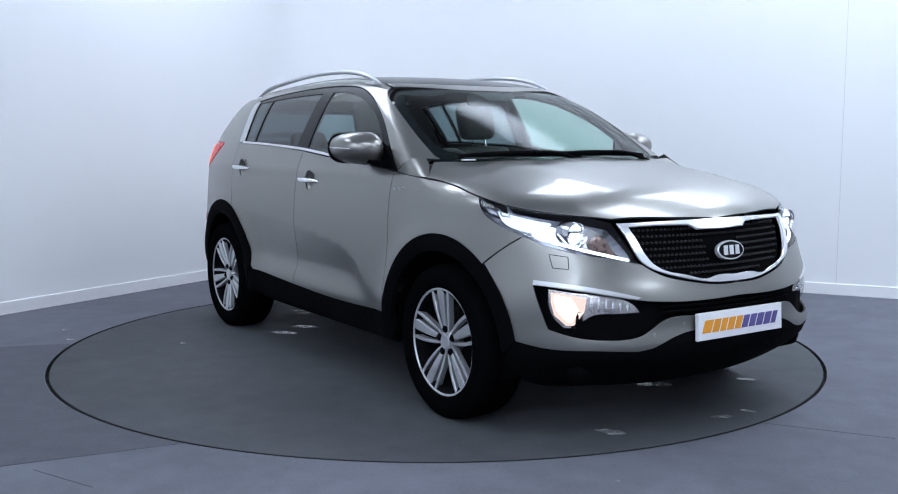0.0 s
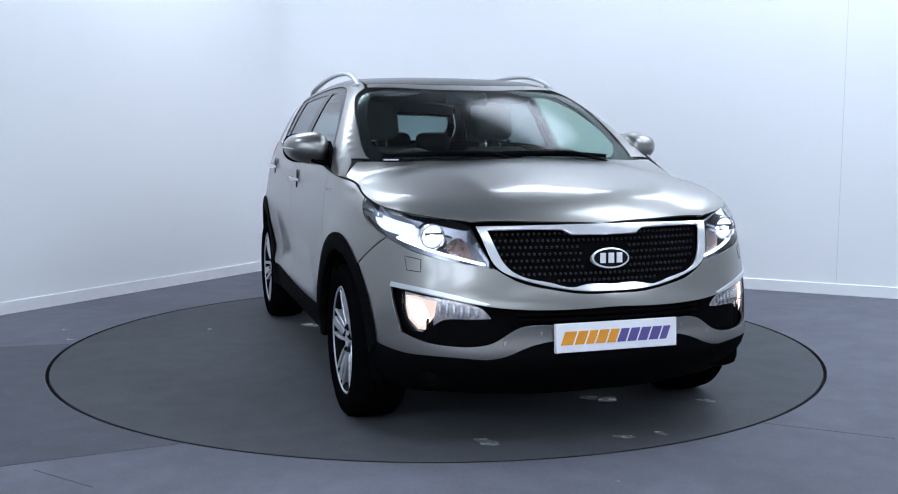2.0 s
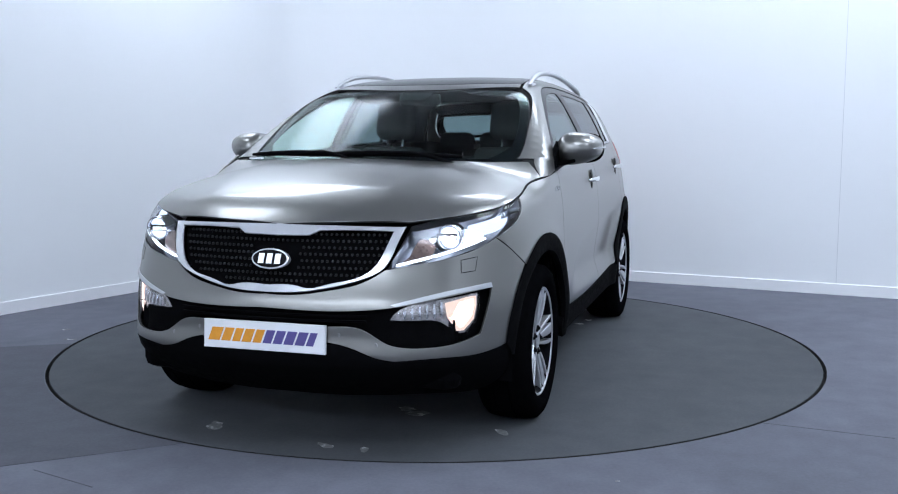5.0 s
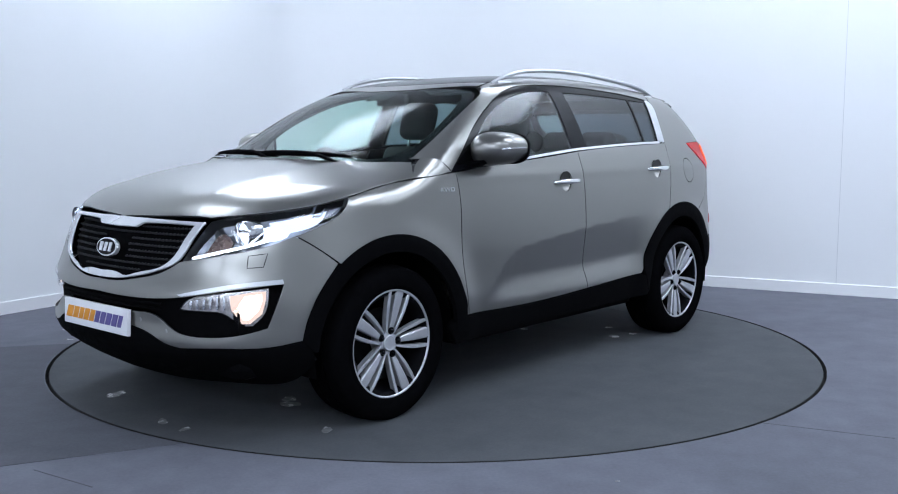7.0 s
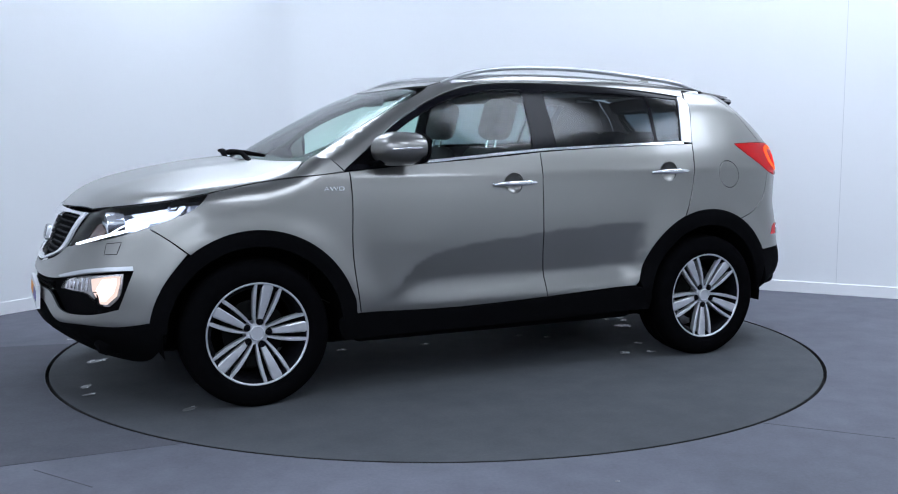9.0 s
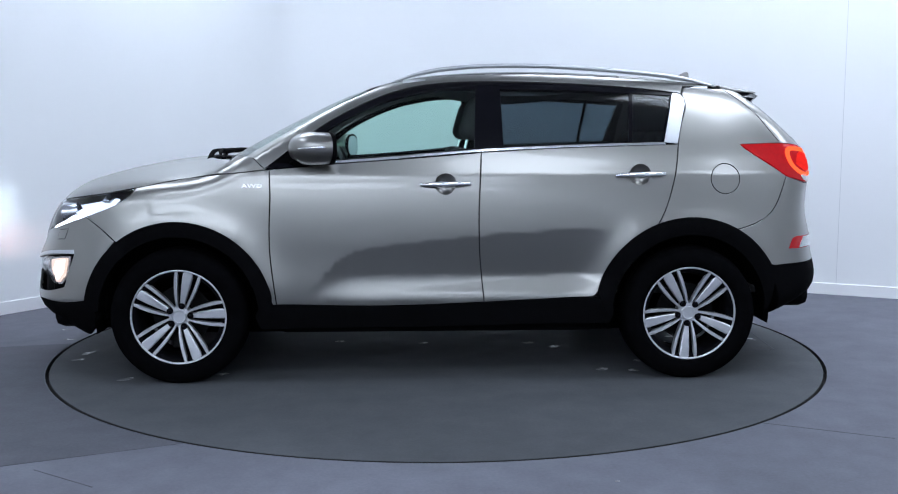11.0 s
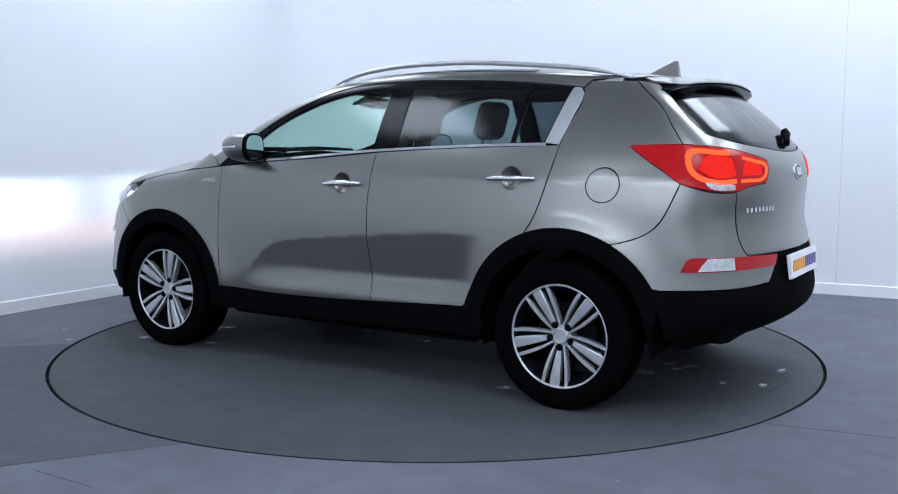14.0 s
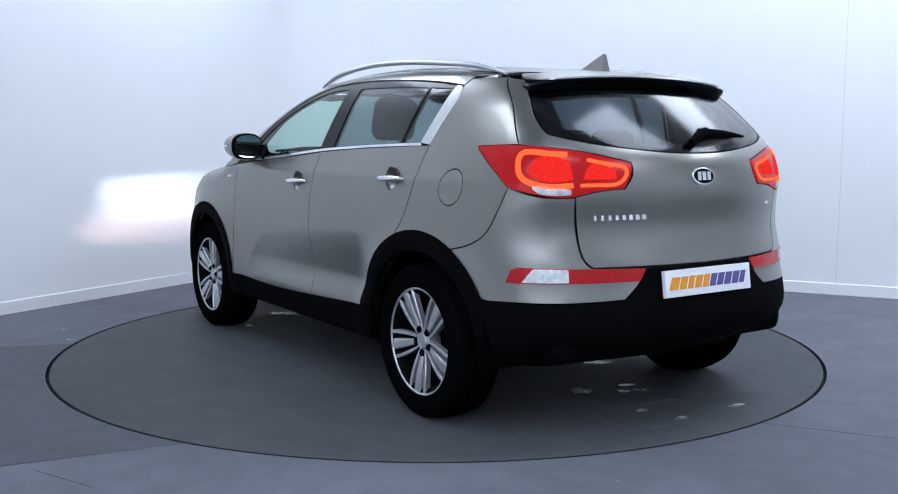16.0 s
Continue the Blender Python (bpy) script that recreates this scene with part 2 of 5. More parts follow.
def band(bm, line, out, z0, z1):
    """An upright band along a line, out thick to its back."""
    rows = []
    for i, p in enumerate(line):
        d = (line[min(i + 1, len(line) - 1)] - line[max(i - 1, 0)]).normalized()
        nn = Vector((-d.y, d.x)) * out
        rows.append([bm.verts.new((p.x, p.y, z0)), bm.verts.new((p.x, p.y, z1)), bm.verts.new((p.x + nn.x, p.y + nn.y, z1)), bm.verts.new((p.x + nn.x, p.y + nn.y, z0))])
    for a, b in zip(rows[:-1], rows[1:]):
        for k in range(4):
            bm.faces.new((a[k], b[k], b[(k + 1) % 4], a[(k + 1) % 4]))
    bm.faces.new(rows[0])
    bm.faces.new(rows[-1][::-1])
    bmesh.ops.recalc_face_normals(bm, faces=bm.faces)


bm = bmesh.new()
band(bm, [A] + arc + [B], .12, 0, TOP)
tagged(smooth_faces(part("wall_north", bm, WALL), 30), "smooth white painted studio wall with rounded corner", "wall", kind="structure")
wall("wall_east", C, B)
wall("wall_south", A, C)
bm = bmesh.new()
inset = [A + RD * .014] + [centre + (p - centre) * ((COVE - .014) / COVE) for p in arc] + [B + LD * .014]
band(bm, inset, .0135, 0, .092)
bmesh.ops.bevel(bm, geom=[e for e in bm.edges if all(abs(v.co.z - .092) < 1e-4 for v in e.verts)], offset=.004, segments=1, affect="EDGES")
tagged(smooth_faces(part("baseboard", bm, SKIRT), 30), "low white painted skirting board", "skirting", kind="structure")
bm = bmesh.new()
prism(bm, [tuple(p) for p in (CORNER - (LD + RD) * .3, A + (LD - RD) * .3, C + (LD + RD) * .3, B + (RD - LD) * .3)], TOP, TOP + .1, Matrix())
tagged(part("ceiling", bm, shader("ceiling_paint", (.78, .78, .79), .7, 0, 0, .02, 2)), "flat white painted ceiling", "ceiling", kind="structure")

# joints between the boards of the wall
for d, q in ((RD, 4.95), (RD, 7.4), (LD, 5.2)):
    p = CORNER + d * q
    bm = bmesh.new()
    box(bm, (-.002, -.0015, .092), (.002, .0015, TOP))
    o = part("trim", bm, shader("joint_filler", (.60, .61, .63), .6), None)
    o.matrix_basis = Matrix.Translation((p.x, p.y, 0)) @ Matrix.Rotation(math.atan2(d.y, d.x), 4, "Z")
    tagged(o, "thin filled joint between wall boards", "trim", kind="structure")

# hairline joints in the floor
for a, b in (((1.44, -1.72), (1.92, -1.95)), ((-1.54, -2.30), (-1.25, -2.49))):
    d = Vector(b) - Vector(a)
    bm = bmesh.new()
    prism(bm, [(0, -.0022), (d.length, -.0022), (d.length, .0022), (0, .0022)], 0, .0012, Matrix.Translation((*a, .0003)) @ Matrix.Rotation(math.atan2(d.y, d.x), 4, "Z"))
    part("floor_joint", bm, TAPE, floor)

# ceiling lights
def ceiling_light(x, y, a, w, l):
    ob = tagged(new("ceiling_light"), "white ceiling light panel, lit, out of view", "ceiling light", "ceiling lights")
    bm = bmesh.new()
    soft_box(bm, (-w / 2 - .02, -l / 2 - .02, -.03), (w / 2 + .02, l / 2 + .02, .05), .006, 1)
    part("frame", bm, SKIRT, ob)
    bm = bmesh.new()
    box(bm, (-w / 2, -l / 2, -.036), (w / 2, l / 2, -.0305))
    part("diffuser", bm, PANEL_LIGHT, ob)
    ob.matrix_basis = pose(x, y, TOP - .052, 0, 0, a)
    return ob


# all unseen; the last five are added to brighten sides that face the camera
LIGHTS = [(-1.7, 1.8, -32, 1.2, 1.8), (1.3, 1.8, -27, 1.3, .9), (3.3, 1.0, -27, 1.8, 1.2), (-2.7, -1.0, -32, 1.1, 1.1), (2.6, -1.4, -27, 1.8, 1.2), (5.0, -.8, -27, 1.5, 1.2), (-2.6, -4.6, -27, 1.2, 1.0), (1.2, -4.4, -27, 1.8, 1.2), (4.2, -4.6, -27, 1.8, 1.2), (-5.9, -7.3, -27, 2.3, 1.5), (-3.5, -8.5, -27, 2.3, 1.5), (-1.1, -9.7, -27, 2.3, 1.5), (1.1, -10.6, -27, 1.8, 1.4), (-1.6, -7.6, -27, 1.8, 1.2)]
for row in LIGHTS:
    ceiling_light(*row)

# worn marks: on the deck (turning with it) and on the floor
for i, (x, y, w, h, a) in enumerate([(.60, -.06, .07, .05, 0), (.09, 0, .07, .05, 20), (-.56, .02, .08, .05, 10), (-.70, .14, .07, .05, 40), (-1.36, .03, .14, .12, 15), (-1.40, -.24, .10, .05, 70), (-1.12, .53, .06, .05, 0), (-.88, .72, .10, .07, 40), (-1.04, .76, .08, .06, 10),
                                     (1.95, -.38, .16, .08, 30), (2.06, .2, .10, .05, 60), (2.06, .37, .08, .04, 10), (1.50, .40, .10, .12, 20), (1.44, .33, .10, .08, 60), (1.18, .75, .08, .06, 0), (-1.48, -.14, .07, .05, 20), (-1.97, -.39, .12, .05, 80), (-.82, -.65, .18, .10, 30), (-.93, -.45, .20, .10, 50), (-.87, -1.31, .06, .04, 0), (1.66, .84, .10, .05, 40), (-1.78, .03, .05, .10, 10), (-1.97, -.02, .04, .12, 10), (-1.52, -.23, .10, .06, 45)]):
    part("scuff_mark", scuff(x, y, w, h, a, i), SCUFF, turntable)
for i, (x, y, w, h, a) in enumerate([(-2.02, -1.21, .12, .05, 20), (-2.3, .13, .10, .04, 10), (-2.38, -.74, .10, .04, 0), (-1.76, -1.86, .14, .05, 30), (-1.96, -1.51, .05, .03, 15), (-2.5, -.35, .08, .03, 0), (.66, -2.45, .02, .015, 0), (-2.9, -.2, .2, .04, 15), (-2.45, .45, .08, .05, 0)]):
    o = part("scuff_mark", scuff(x, y, w, h, a, 50 + i), SCUFF, floor)


def floor_patch(pts):
    bm = bmesh.new()
    prism(bm, pts, 0, .0016, Matrix.Translation((0, 0, .0004)))
    part("floor_patch", bm, TAPE, floor, "darker repainted patch of floor")


floor_patch([(2.247 * math.cos(radians(a)), 2.247 * math.sin(radians(a))) for a in range(180, 243, 2)] + [(-1.68, -2.26), (-3.9, -3.3), (-3.9, -.40)])


# ---- the car's outer skin, as smooth functions (x forward, y to its left, z up, origin on the ground between the axles) ----
def spline(*knots):
    """A natural cubic through (a, b) knots, straight beyond its ends."""
    k = np.array(sorted(knots), float)
    x, y = k[:, 0], k[:, 1]
    n, h = len(x), np.diff(x)
    a = np.eye(n)
    r = np.zeros(n)
    for i in range(1, n - 1):
        a[i, i - 1:i + 2] = h[i - 1], 2 * (h[i - 1] + h[i]), h[i]
        r[i] = 6 * ((y[i + 1] - y[i]) / h[i] - (y[i] - y[i - 1]) / h[i - 1])
    m = np.linalg.solve(a, r)

    def f(q):
        q = np.asarray(q, float)
        c = np.clip(q, x[0], x[-1])
        i = np.clip(np.searchsorted(x, c) - 1, 0, n - 2)
        u, v, d = x[i + 1] - c, c - x[i], h[i]
        s = (m[i] * u ** 3 + m[i + 1] * v ** 3) / (6 * d) + (y[i] / d - m[i] * d / 6) * u + (y[i + 1] / d - m[i + 1] * d / 6) * v
        s0 = (y[1] - y[0]) / h[0] - h[0] * (m[1] + 2 * m[0]) / 6
        s1 = (y[-1] - y[-2]) / h[-1] + h[-1] * (m[-2] + 2 * m[-1]) / 6
        return s + np.where(q < x[0], (q - x[0]) * s0, 0) + np.where(q > x[-1], (q - x[-1]) * s1, 0)
    return f


def smin(a, b, k):
    h = np.maximum(k - np.abs(a - b), 0) / k
    return np.minimum(a, b) - h ** 3 * k / 6


def step(a, b, q):
    t = np.clip((q - a) / (b - a), 0, 1)
    return t * t * (3 - 2 * t)


AX, WZ = 1.32, 0.345
flank = spline((.15, .85), (.25, .885), (.36, .902), (.46, .909), (.6, .908), (.75, .908), (.9, .902), (1.0, .889), (1.1, .864), (1.22, .816), (1.35, .752), (1.47, .683), (1.55, .627), (1.62, .57))
plan = spline((-2.2, -.150), (-1.9, -.082), (-1.6, -.034), (-1.3, -.008), (-.8, .002), (0, .002), (.8, .001), (1.3, -.003), (1.6, -.026), (1.9, -.08), (2.2, -.17))
hood = spline((2.3, .80), (2.2, .872), (2.1, .944), (1.944, 1.021), (1.764, 1.077), (1.584, 1.116), (1.406, 1.144), (1.25, 1.160), (1.0, 1.180))
nose = spline((1.1, 1.93), (.95, 2.07), (.875, 2.120), (.757, 2.170), (.68, 2.200), (.622, 2.225), (.56, 2.232), (.486, 2.231), (.37, 2.223), (.31, 2.16), (.25, 2.07), (.2, 1.98))
tail = spline((1.62, -1.63), (1.47, -1.815), (1.36, -1.95), (1.258, -2.06), (1.17, -2.125), (1.1, -2.148), (1.02, -2.152), (.93, -2.145), (.84, -2.148), (.76, -2.168), (.63, -2.188), (.565, -2.205), (.5, -2.212), (.437, -2.19), (.38, -2.12), (.32, -2.0), (.25, -1.82))
roofline = spline((.7, 1.40), (.45, 1.505), (.3, 1.553), (.1, 1.595), (-.2, 1.622), (-.5, 1.629), (-.9, 1.617), (-1.3, 1.590), (-1.6, 1.558), (-1.85, 1.52))
screen = spline((1.08, 1.28), (1.13, 1.195), (1.212, 1.055), (1.34, .825), (1.45, .62), (1.54, .43), (1.6, .28))


def crease(x):
    """The height of the line pressed into the doors."""
    return np.interp(x, (-1.0, -.75, -.5, -.24, 0, .2, .34, .43, .49, .54, .60, .66), (.802, .792, .779, .760, .737, .716, .700, .678, .645, .600, .535, .46))


def side(x, z):
    """Half the car's width at x and z."""
    w = flank(z) + plan(x)
    for c in (AX, -AX):
        r = np.hypot(x - c, z - WZ)
        w = w + .024 * np.exp(-((r - .47) / .10) ** 2) * step(1.05, .75, z)
    drop = np.maximum(crease(x) - z, 0)
    hollow = np.minimum(.15 * drop, .036) * step(.70, .62, x) * step(-1.05, -.72, x)
    w = w - hollow * step(.42, .57, z)
    w = w + .0035 * np.exp(-((z - 1.07) / .03) ** 2) * step(1.1, .7, x)
    return w


def lower(x, y, z):
    """Positive inside the body under the windows."""
    y = np.abs(y)
    f = side(x, z) - y
    f = smin(f, nose(z) - .29 * y ** 2 - .33 * y ** 6 - x, .22)
    f = smin(f, x - (tail(z) + .27 * y ** 2 + .25 * y ** 6), .16)
    ridge = .006 * np.exp(-((y - .38 - .10 * (2.1 - x)) / .08) ** 2) * step(2.12, 1.8, x)
    top = hood(x) - .125 * y ** 2 - .04 * y ** 4 + ridge
    top = np.where(x < 1.3, top + 1.0 * np.maximum(1.3 - x, 0) ** 2, top)
    return smin(f, (top - z), .12)


def upper(x, y, z):
    """Positive inside the glasshouse."""
    y = np.abs(y)
    f = side(x, z) - y
    f = smin(f, roofline(x) - .05 * y ** 2 - .05 * y ** 4 - z, .16)
    f = smin(f, .62 * (screen(z) - .30 * y ** 2 - x), .05)
    return smin(f, x - (tail(z) + .27 * y ** 2 + .25 * y ** 6), .12)


def scuttle(x, y, z):
    """The trough between bonnet and windscreen."""
    return hood(x) - .10 * y ** 2 - .04 * y ** 4 - z


def cowl(x, y, z):
    """The corner between wing, bonnet and windscreen pillar."""
    y = np.abs(y)
    return smin(side(x, z) - y, .62 * (screen(z) + .075 - .30 * y ** 2 - x), .10)


def surface(f, o, d, far=2.6):
    """Where rays from inside points o along d leave the skin f, with the normals there."""
    o, d = np.asarray(o, float), np.asarray(d, float)
    a, b = np.zeros(len(o)), np.full(len(o), far)
    ts = np.linspace(0, far, 90)
    found = np.zeros(len(o), bool)
    prev = f(*(o.T))
    for t0, t1 in zip(ts[:-1], ts[1:]):
        cur = f(*((o + d * t1).T))
        hit = (~found) & (prev > 0) & (cur <= 0)
        a[hit], b[hit] = t0, t1
        found |= hit
        prev = cur
    for _ in range(24):
        mid = (a + b) / 2
        inside = f(*((o + d * mid[:, None]).T)) > 0
        a, b = np.where(inside, mid, a), np.where(inside, b, mid)
    p = o + d * a[:, None]
    e = 2e-3
    g = np.stack([f(*((p + v).T)) - f(*((p - v).T)) for v in np.eye(3) * e], 1)
    return p, -g / np.maximum(np.linalg.norm(g, axis=1), 1e-9)[:, None]
from mathutils import geometry


def run_points(run, smooth):
    p = np.array(run, float)
    if len(p) < 3 or not smooth:
        return p
    s = np.concatenate([[0], np.cumsum(np.maximum(np.linalg.norm(np.diff(p, axis=0), axis=1), 1e-4))])
    q = np.linspace(0, s[-1], max(3, int(s[-1] / .02)))
    return np.stack([spline(*zip(s, p[:, i]))(q) for i in range(p.shape[1])], 1)


def outline(runs, res, smooth=True):
    """A closed outline from runs of points: smooth within a run, with corners between them."""
    out, last = [], runs[-1][-1]
    for r in runs:
        p = run_points([last, *r], smooth)
        last = r[-1]
        for a, b in zip(p[:-1], p[1:]):
            n = max(1, int(np.ceil(np.linalg.norm(b - a) / res)))
            out += [a + (b - a) * k / n for k in range(n)]
    return np.array(out)


def within(poly, q):
    x, y = q[:, 0], q[:, 1]
    c = np.zeros(len(q), bool)
    for (x0, y0), (x1, y1) in zip(poly, np.roll(poly, -1, 0)):
        if y0 != y1:
            c ^= ((y0 > y) != (y1 > y)) & (x < (x1 - x0) * (y - y0) / (y1 - y0) + x0)
    return c


def fill(loops, res):
    """Even triangles inside the first loop and outside the others; also the border edges, inside to their left."""
    every = np.concatenate(loops)
    lo, hi = loops[0].min(0), loops[0].max(0)
    gx, gy = np.arange(lo[0], hi[0], res), np.arange(lo[1], hi[1], res * .87)
    g = np.stack(np.meshgrid(gx, gy), -1)
    g[1::2, :, 0] += res / 2
    g = g.reshape(-1, 2)
    keep = within(loops[0], g)
    for h in loops[1:]:
        keep &= ~within(h, g)
    g = g[keep]
    g = g[[((every - q) ** 2).sum(1).min() > (.5 * res) ** 2 for q in g]] if len(g) else g
    edges, k = [], 0
    for l in loops:
        edges += [(k + i, k + (i + 1) % len(l)) for i in range(len(l))]
        k += len(l)
    v, _, f, _, _, _ = geometry.delaunay_2d_cdt([Vector(p) for p in np.concatenate([every, g])], edges, [], 0, 1e-6)
    v = np.array([tuple(p) for p in v])
    f = np.array([t for t in f if len(t) == 3])
    c = v[f].mean(1)
    ok = within(loops[0], c)
    for h in loops[1:]:
        ok &= ~within(h, c)
    return v, f[ok]


R = .75


def flatten(mode, p):
    """A point of the skin in the two coordinates of a way of unrolling it."""
    if len(p) == 2:
        return p
    x, y, z = p
    if mode == "nose":
        return math.atan2(y, x - 1.2) * .9, z
    if mode == "tail":
        return math.atan2(y, -x - 1.2) * .9, z
    if mode == "arch":
        return x, math.atan2(z - 1.1, y) * R
    return {"side": (x, z), "front": (y, z), "top": (x, y)}[mode]


def rays(mode, q):
    a, b = q[:, 0], q[:, 1]
    o = np.zeros((len(q), 3))
    if mode == "side":
        return np.stack([a, o[:, 0] + .05, b], 1), o + (0, 1, 0)
    if mode == "front":
        return np.stack([o[:, 0] - .3, a, b], 1), o + (1, 0, 0)
    if mode == "top":
        return np.stack([a, b, o[:, 0] + .6], 1), o + (0, 0, 1)
    if mode == "arch":
        return np.stack([a, o[:, 0], o[:, 0] + 1.1], 1), np.stack([o[:, 0], np.cos(b / R), np.sin(b / R)], 1)
    s = 1 if mode == "nose" else -1
    return np.stack([o[:, 0] + 1.2 * s, o[:, 0], b], 1), np.stack([np.cos(a / .9) * s, np.sin(a / .9), o[:, 0]], 1)


def flat_skin(x, y, z):
    return side(x, z) - np.abs(y)


def mesh_of(name, v, f, n, m, dark=()):
    me = bpy.data.meshes.new(name)
    me.from_pydata([tuple(p) for p in v], [], [tuple(int(i) for i in t) for t in f])
    me.materials.append(m)
    if len(dark):
        me.materials.append(SHUT_SHADE)
        kinds = np.zeros(len(f), int)
        kinds[np.array(dark)] = 1
        me.polygons.foreach_set("material_index", kinds.tolist())
    me.polygons.foreach_set("use_smooth", [True] * len(me.polygons))
    me.normals_split_custom_set_from_vertices([tuple(p) for p in n])
    me.update()
    return me


def skin(name, mode, f, runs, m, parent, holes=(), off=0.0, thick=.012, res=.035, gap=None, one=False, whole=False, smooth=True, label=""):
    """A sheet of the car's skin with an outline. whole: the outline is the left half of a sheet across the middle.
    Otherwise it makes the left one and its twin on the right (one: no twin)."""
    loops = [outline([[flatten(mode, p) for p in r] for r in runs], res, smooth)] + [outline([[flatten(mode, p) for p in r] for r in h], res * .5, smooth) for h in holes]
    if gap is None:
        gap = .0028 if mode in ("nose", "tail") else .004
    if gap:
        l = loops[0]
        d = np.roll(l, -1, 0) - np.roll(l, 1, 0)
        d /= np.maximum(np.linalg.norm(d, axis=1), 1e-9)[:, None]
        turn = np.sign(np.sum(l[:, 0] * np.roll(l[:, 1], -1) - l[:, 1] * np.roll(l[:, 0], -1)))
        k = l + np.stack([-d[:, 1], d[:, 0]], 1) * gap * turn
        if whole:
            c, mid = {"top": (1, 0), "arch": (1, math.pi / 2 * R)}.get(mode, (0, 0))
            on = np.abs(l[:, c] - mid) < 1e-5
            k[on, c] = mid
        loops[0] = k
    q, t = fill(loops, res)
    p, n = surface(f, *rays(mode, q))
    p = p + n * off
    cross = np.cross(p[t[:, 1]] - p[t[:, 0]], p[t[:, 2]] - p[t[:, 0]])
    flip = (cross * n[t[:, 0]]).sum(1) < 0
    t[flip] = t[flip][:, ::-1]
    count = {}
    for a, b, c in t:
        for e in ((a, b), (b, c), (c, a)):
            count[e] = count.get(e, 0) + 1
    rim = [e for e in count if (e[1], e[0]) not in count]
    if whole:
        rim = [e for e in rim if abs(p[e[0]][1]) > 2e-3 or abs(p[e[1]][1]) > 2e-3]
    v, nn, ff = list(p), list(n), [list(x) for x in t]
    outs, at = {}, {}
    for a, b in rim:
        out = np.cross(p[b] - p[a], n[a])
        out /= max(np.linalg.norm(out), 1e-9)
        for i in (a, b):
            outs[i] = outs.get(i, 0) + out
    for i, out in outs.items():
        out = out / max(np.linalg.norm(out), 1e-9)
        w = n[i] + out
        at[i] = len(v)
        v += [p[i] - n[i] * .002 + out * .001, p[i] - n[i] * thick + out * .001]
        nn += [w / np.linalg.norm(w), out]
    deep = len(ff) + len(rim)
    ff += [[b, a, at[a], at[b]] for a, b in rim] + [[at[b], at[a], at[a] + 1, at[b] + 1] for a, b in rim]
    v, nn = np.array(v), np.array(nn)
    # edges of painted sheets go near-black: the shut lines' shade as colour
    dark = list(range(deep, len(ff))) if m == PAINT else []
    mv, mn, mf = v * (1, -1, 1), nn * (1, -1, 1), [x[::-1] for x in ff]
    if whole:
        k = len(v)
        ob = new(name, mesh_of(name, np.concatenate([v, mv]), ff + [[i + k for i in x] for x in mf], np.concatenate([nn, mn]), m, [*dark, *(i + len(ff) for i in dark)]))
        ob.parent = parent
        return tagged(ob, label)
    parents = parent if isinstance(parent, tuple) else (parent, parent)
    made = []
    for vv, fv, nv, pa in (((v, ff, nn, parents[0]),) if one else ((v, ff, nn, parents[0]), (mv, mf, mn, parents[1]))):
        ob = new(name, mesh_of(name, vv, fv, nv, m, dark))
        ob.parent = pa
        made.append(tagged(ob, label))
    return made[0] if one else tuple(made)


def ring(cx, cz, r, a0, a1, n=24):
    return [(cx + r * math.cos(radians(a0 + (a1 - a0) * i / n)), cz + r * math.sin(radians(a0 + (a1 - a0) * i / n))) for i in range(n + 1)]


# ---- the car ----
car = tagged(new("car"), "silver compact off-road car with black wheel arch cladding and lit lamps", "car", kind="thing")

FRONT_SEAM = [(.845, .964), (.851, .788), (.846, .64), (.828, .492), (.818, .41)]
MID_SEAM = [(-.227, 1.083), (-.219, .939), (-.217, .793), (-.223, .645), (-.234, .524), (-.244, .413)]
REAR_SEAM = [(-1.266, 1.226), (-1.247, 1.114), (-1.211, .971), (-1.173, .871), (-1.136, .822)]


def circle(cx, cz, r):
    return [ring(cx, cz, r, 0, 180, 8), ring(cx, cz, r, 180, 360, 8)[1:]]


def on(f, mode, pts):
    """The points of the skin under some rough points."""
    return [tuple(p) for p in surface(f, *rays(mode, np.array([flatten(mode, p) for p in pts])))[0]]


WING_SEAM = on(lower, "nose", [(1.796, .816, .858), (1.718, .857, .806), (1.632, .9, .735)])
LAMP_LOW = on(lower, "nose", [(1.515, .82, 1.006), (1.58, .86, .947), (1.66, .855, .907), (1.796, .826, .858)])
GATE_SEAM = on(upper, "tail", [(-1.545, .565, 1.521), (-1.62, .62, 1.46), (-1.70, .668, 1.40), (-1.77, .71, 1.31), (-1.83, .737, 1.230)])
TAIL_EDGE = on(upper, "tail", [(-1.603, .785, 1.222), (-1.70, .80, 1.155), (-1.778, .805, 1.106), (-1.845, .803, 1.058)])
TAIL_SEAM = on(upper, "tail", [(-1.845, .803, 1.058), (-1.80, .825, .95), (-1.755, .845, .87), (-1.66, .873, .81), (-1.568, .9, .785)])

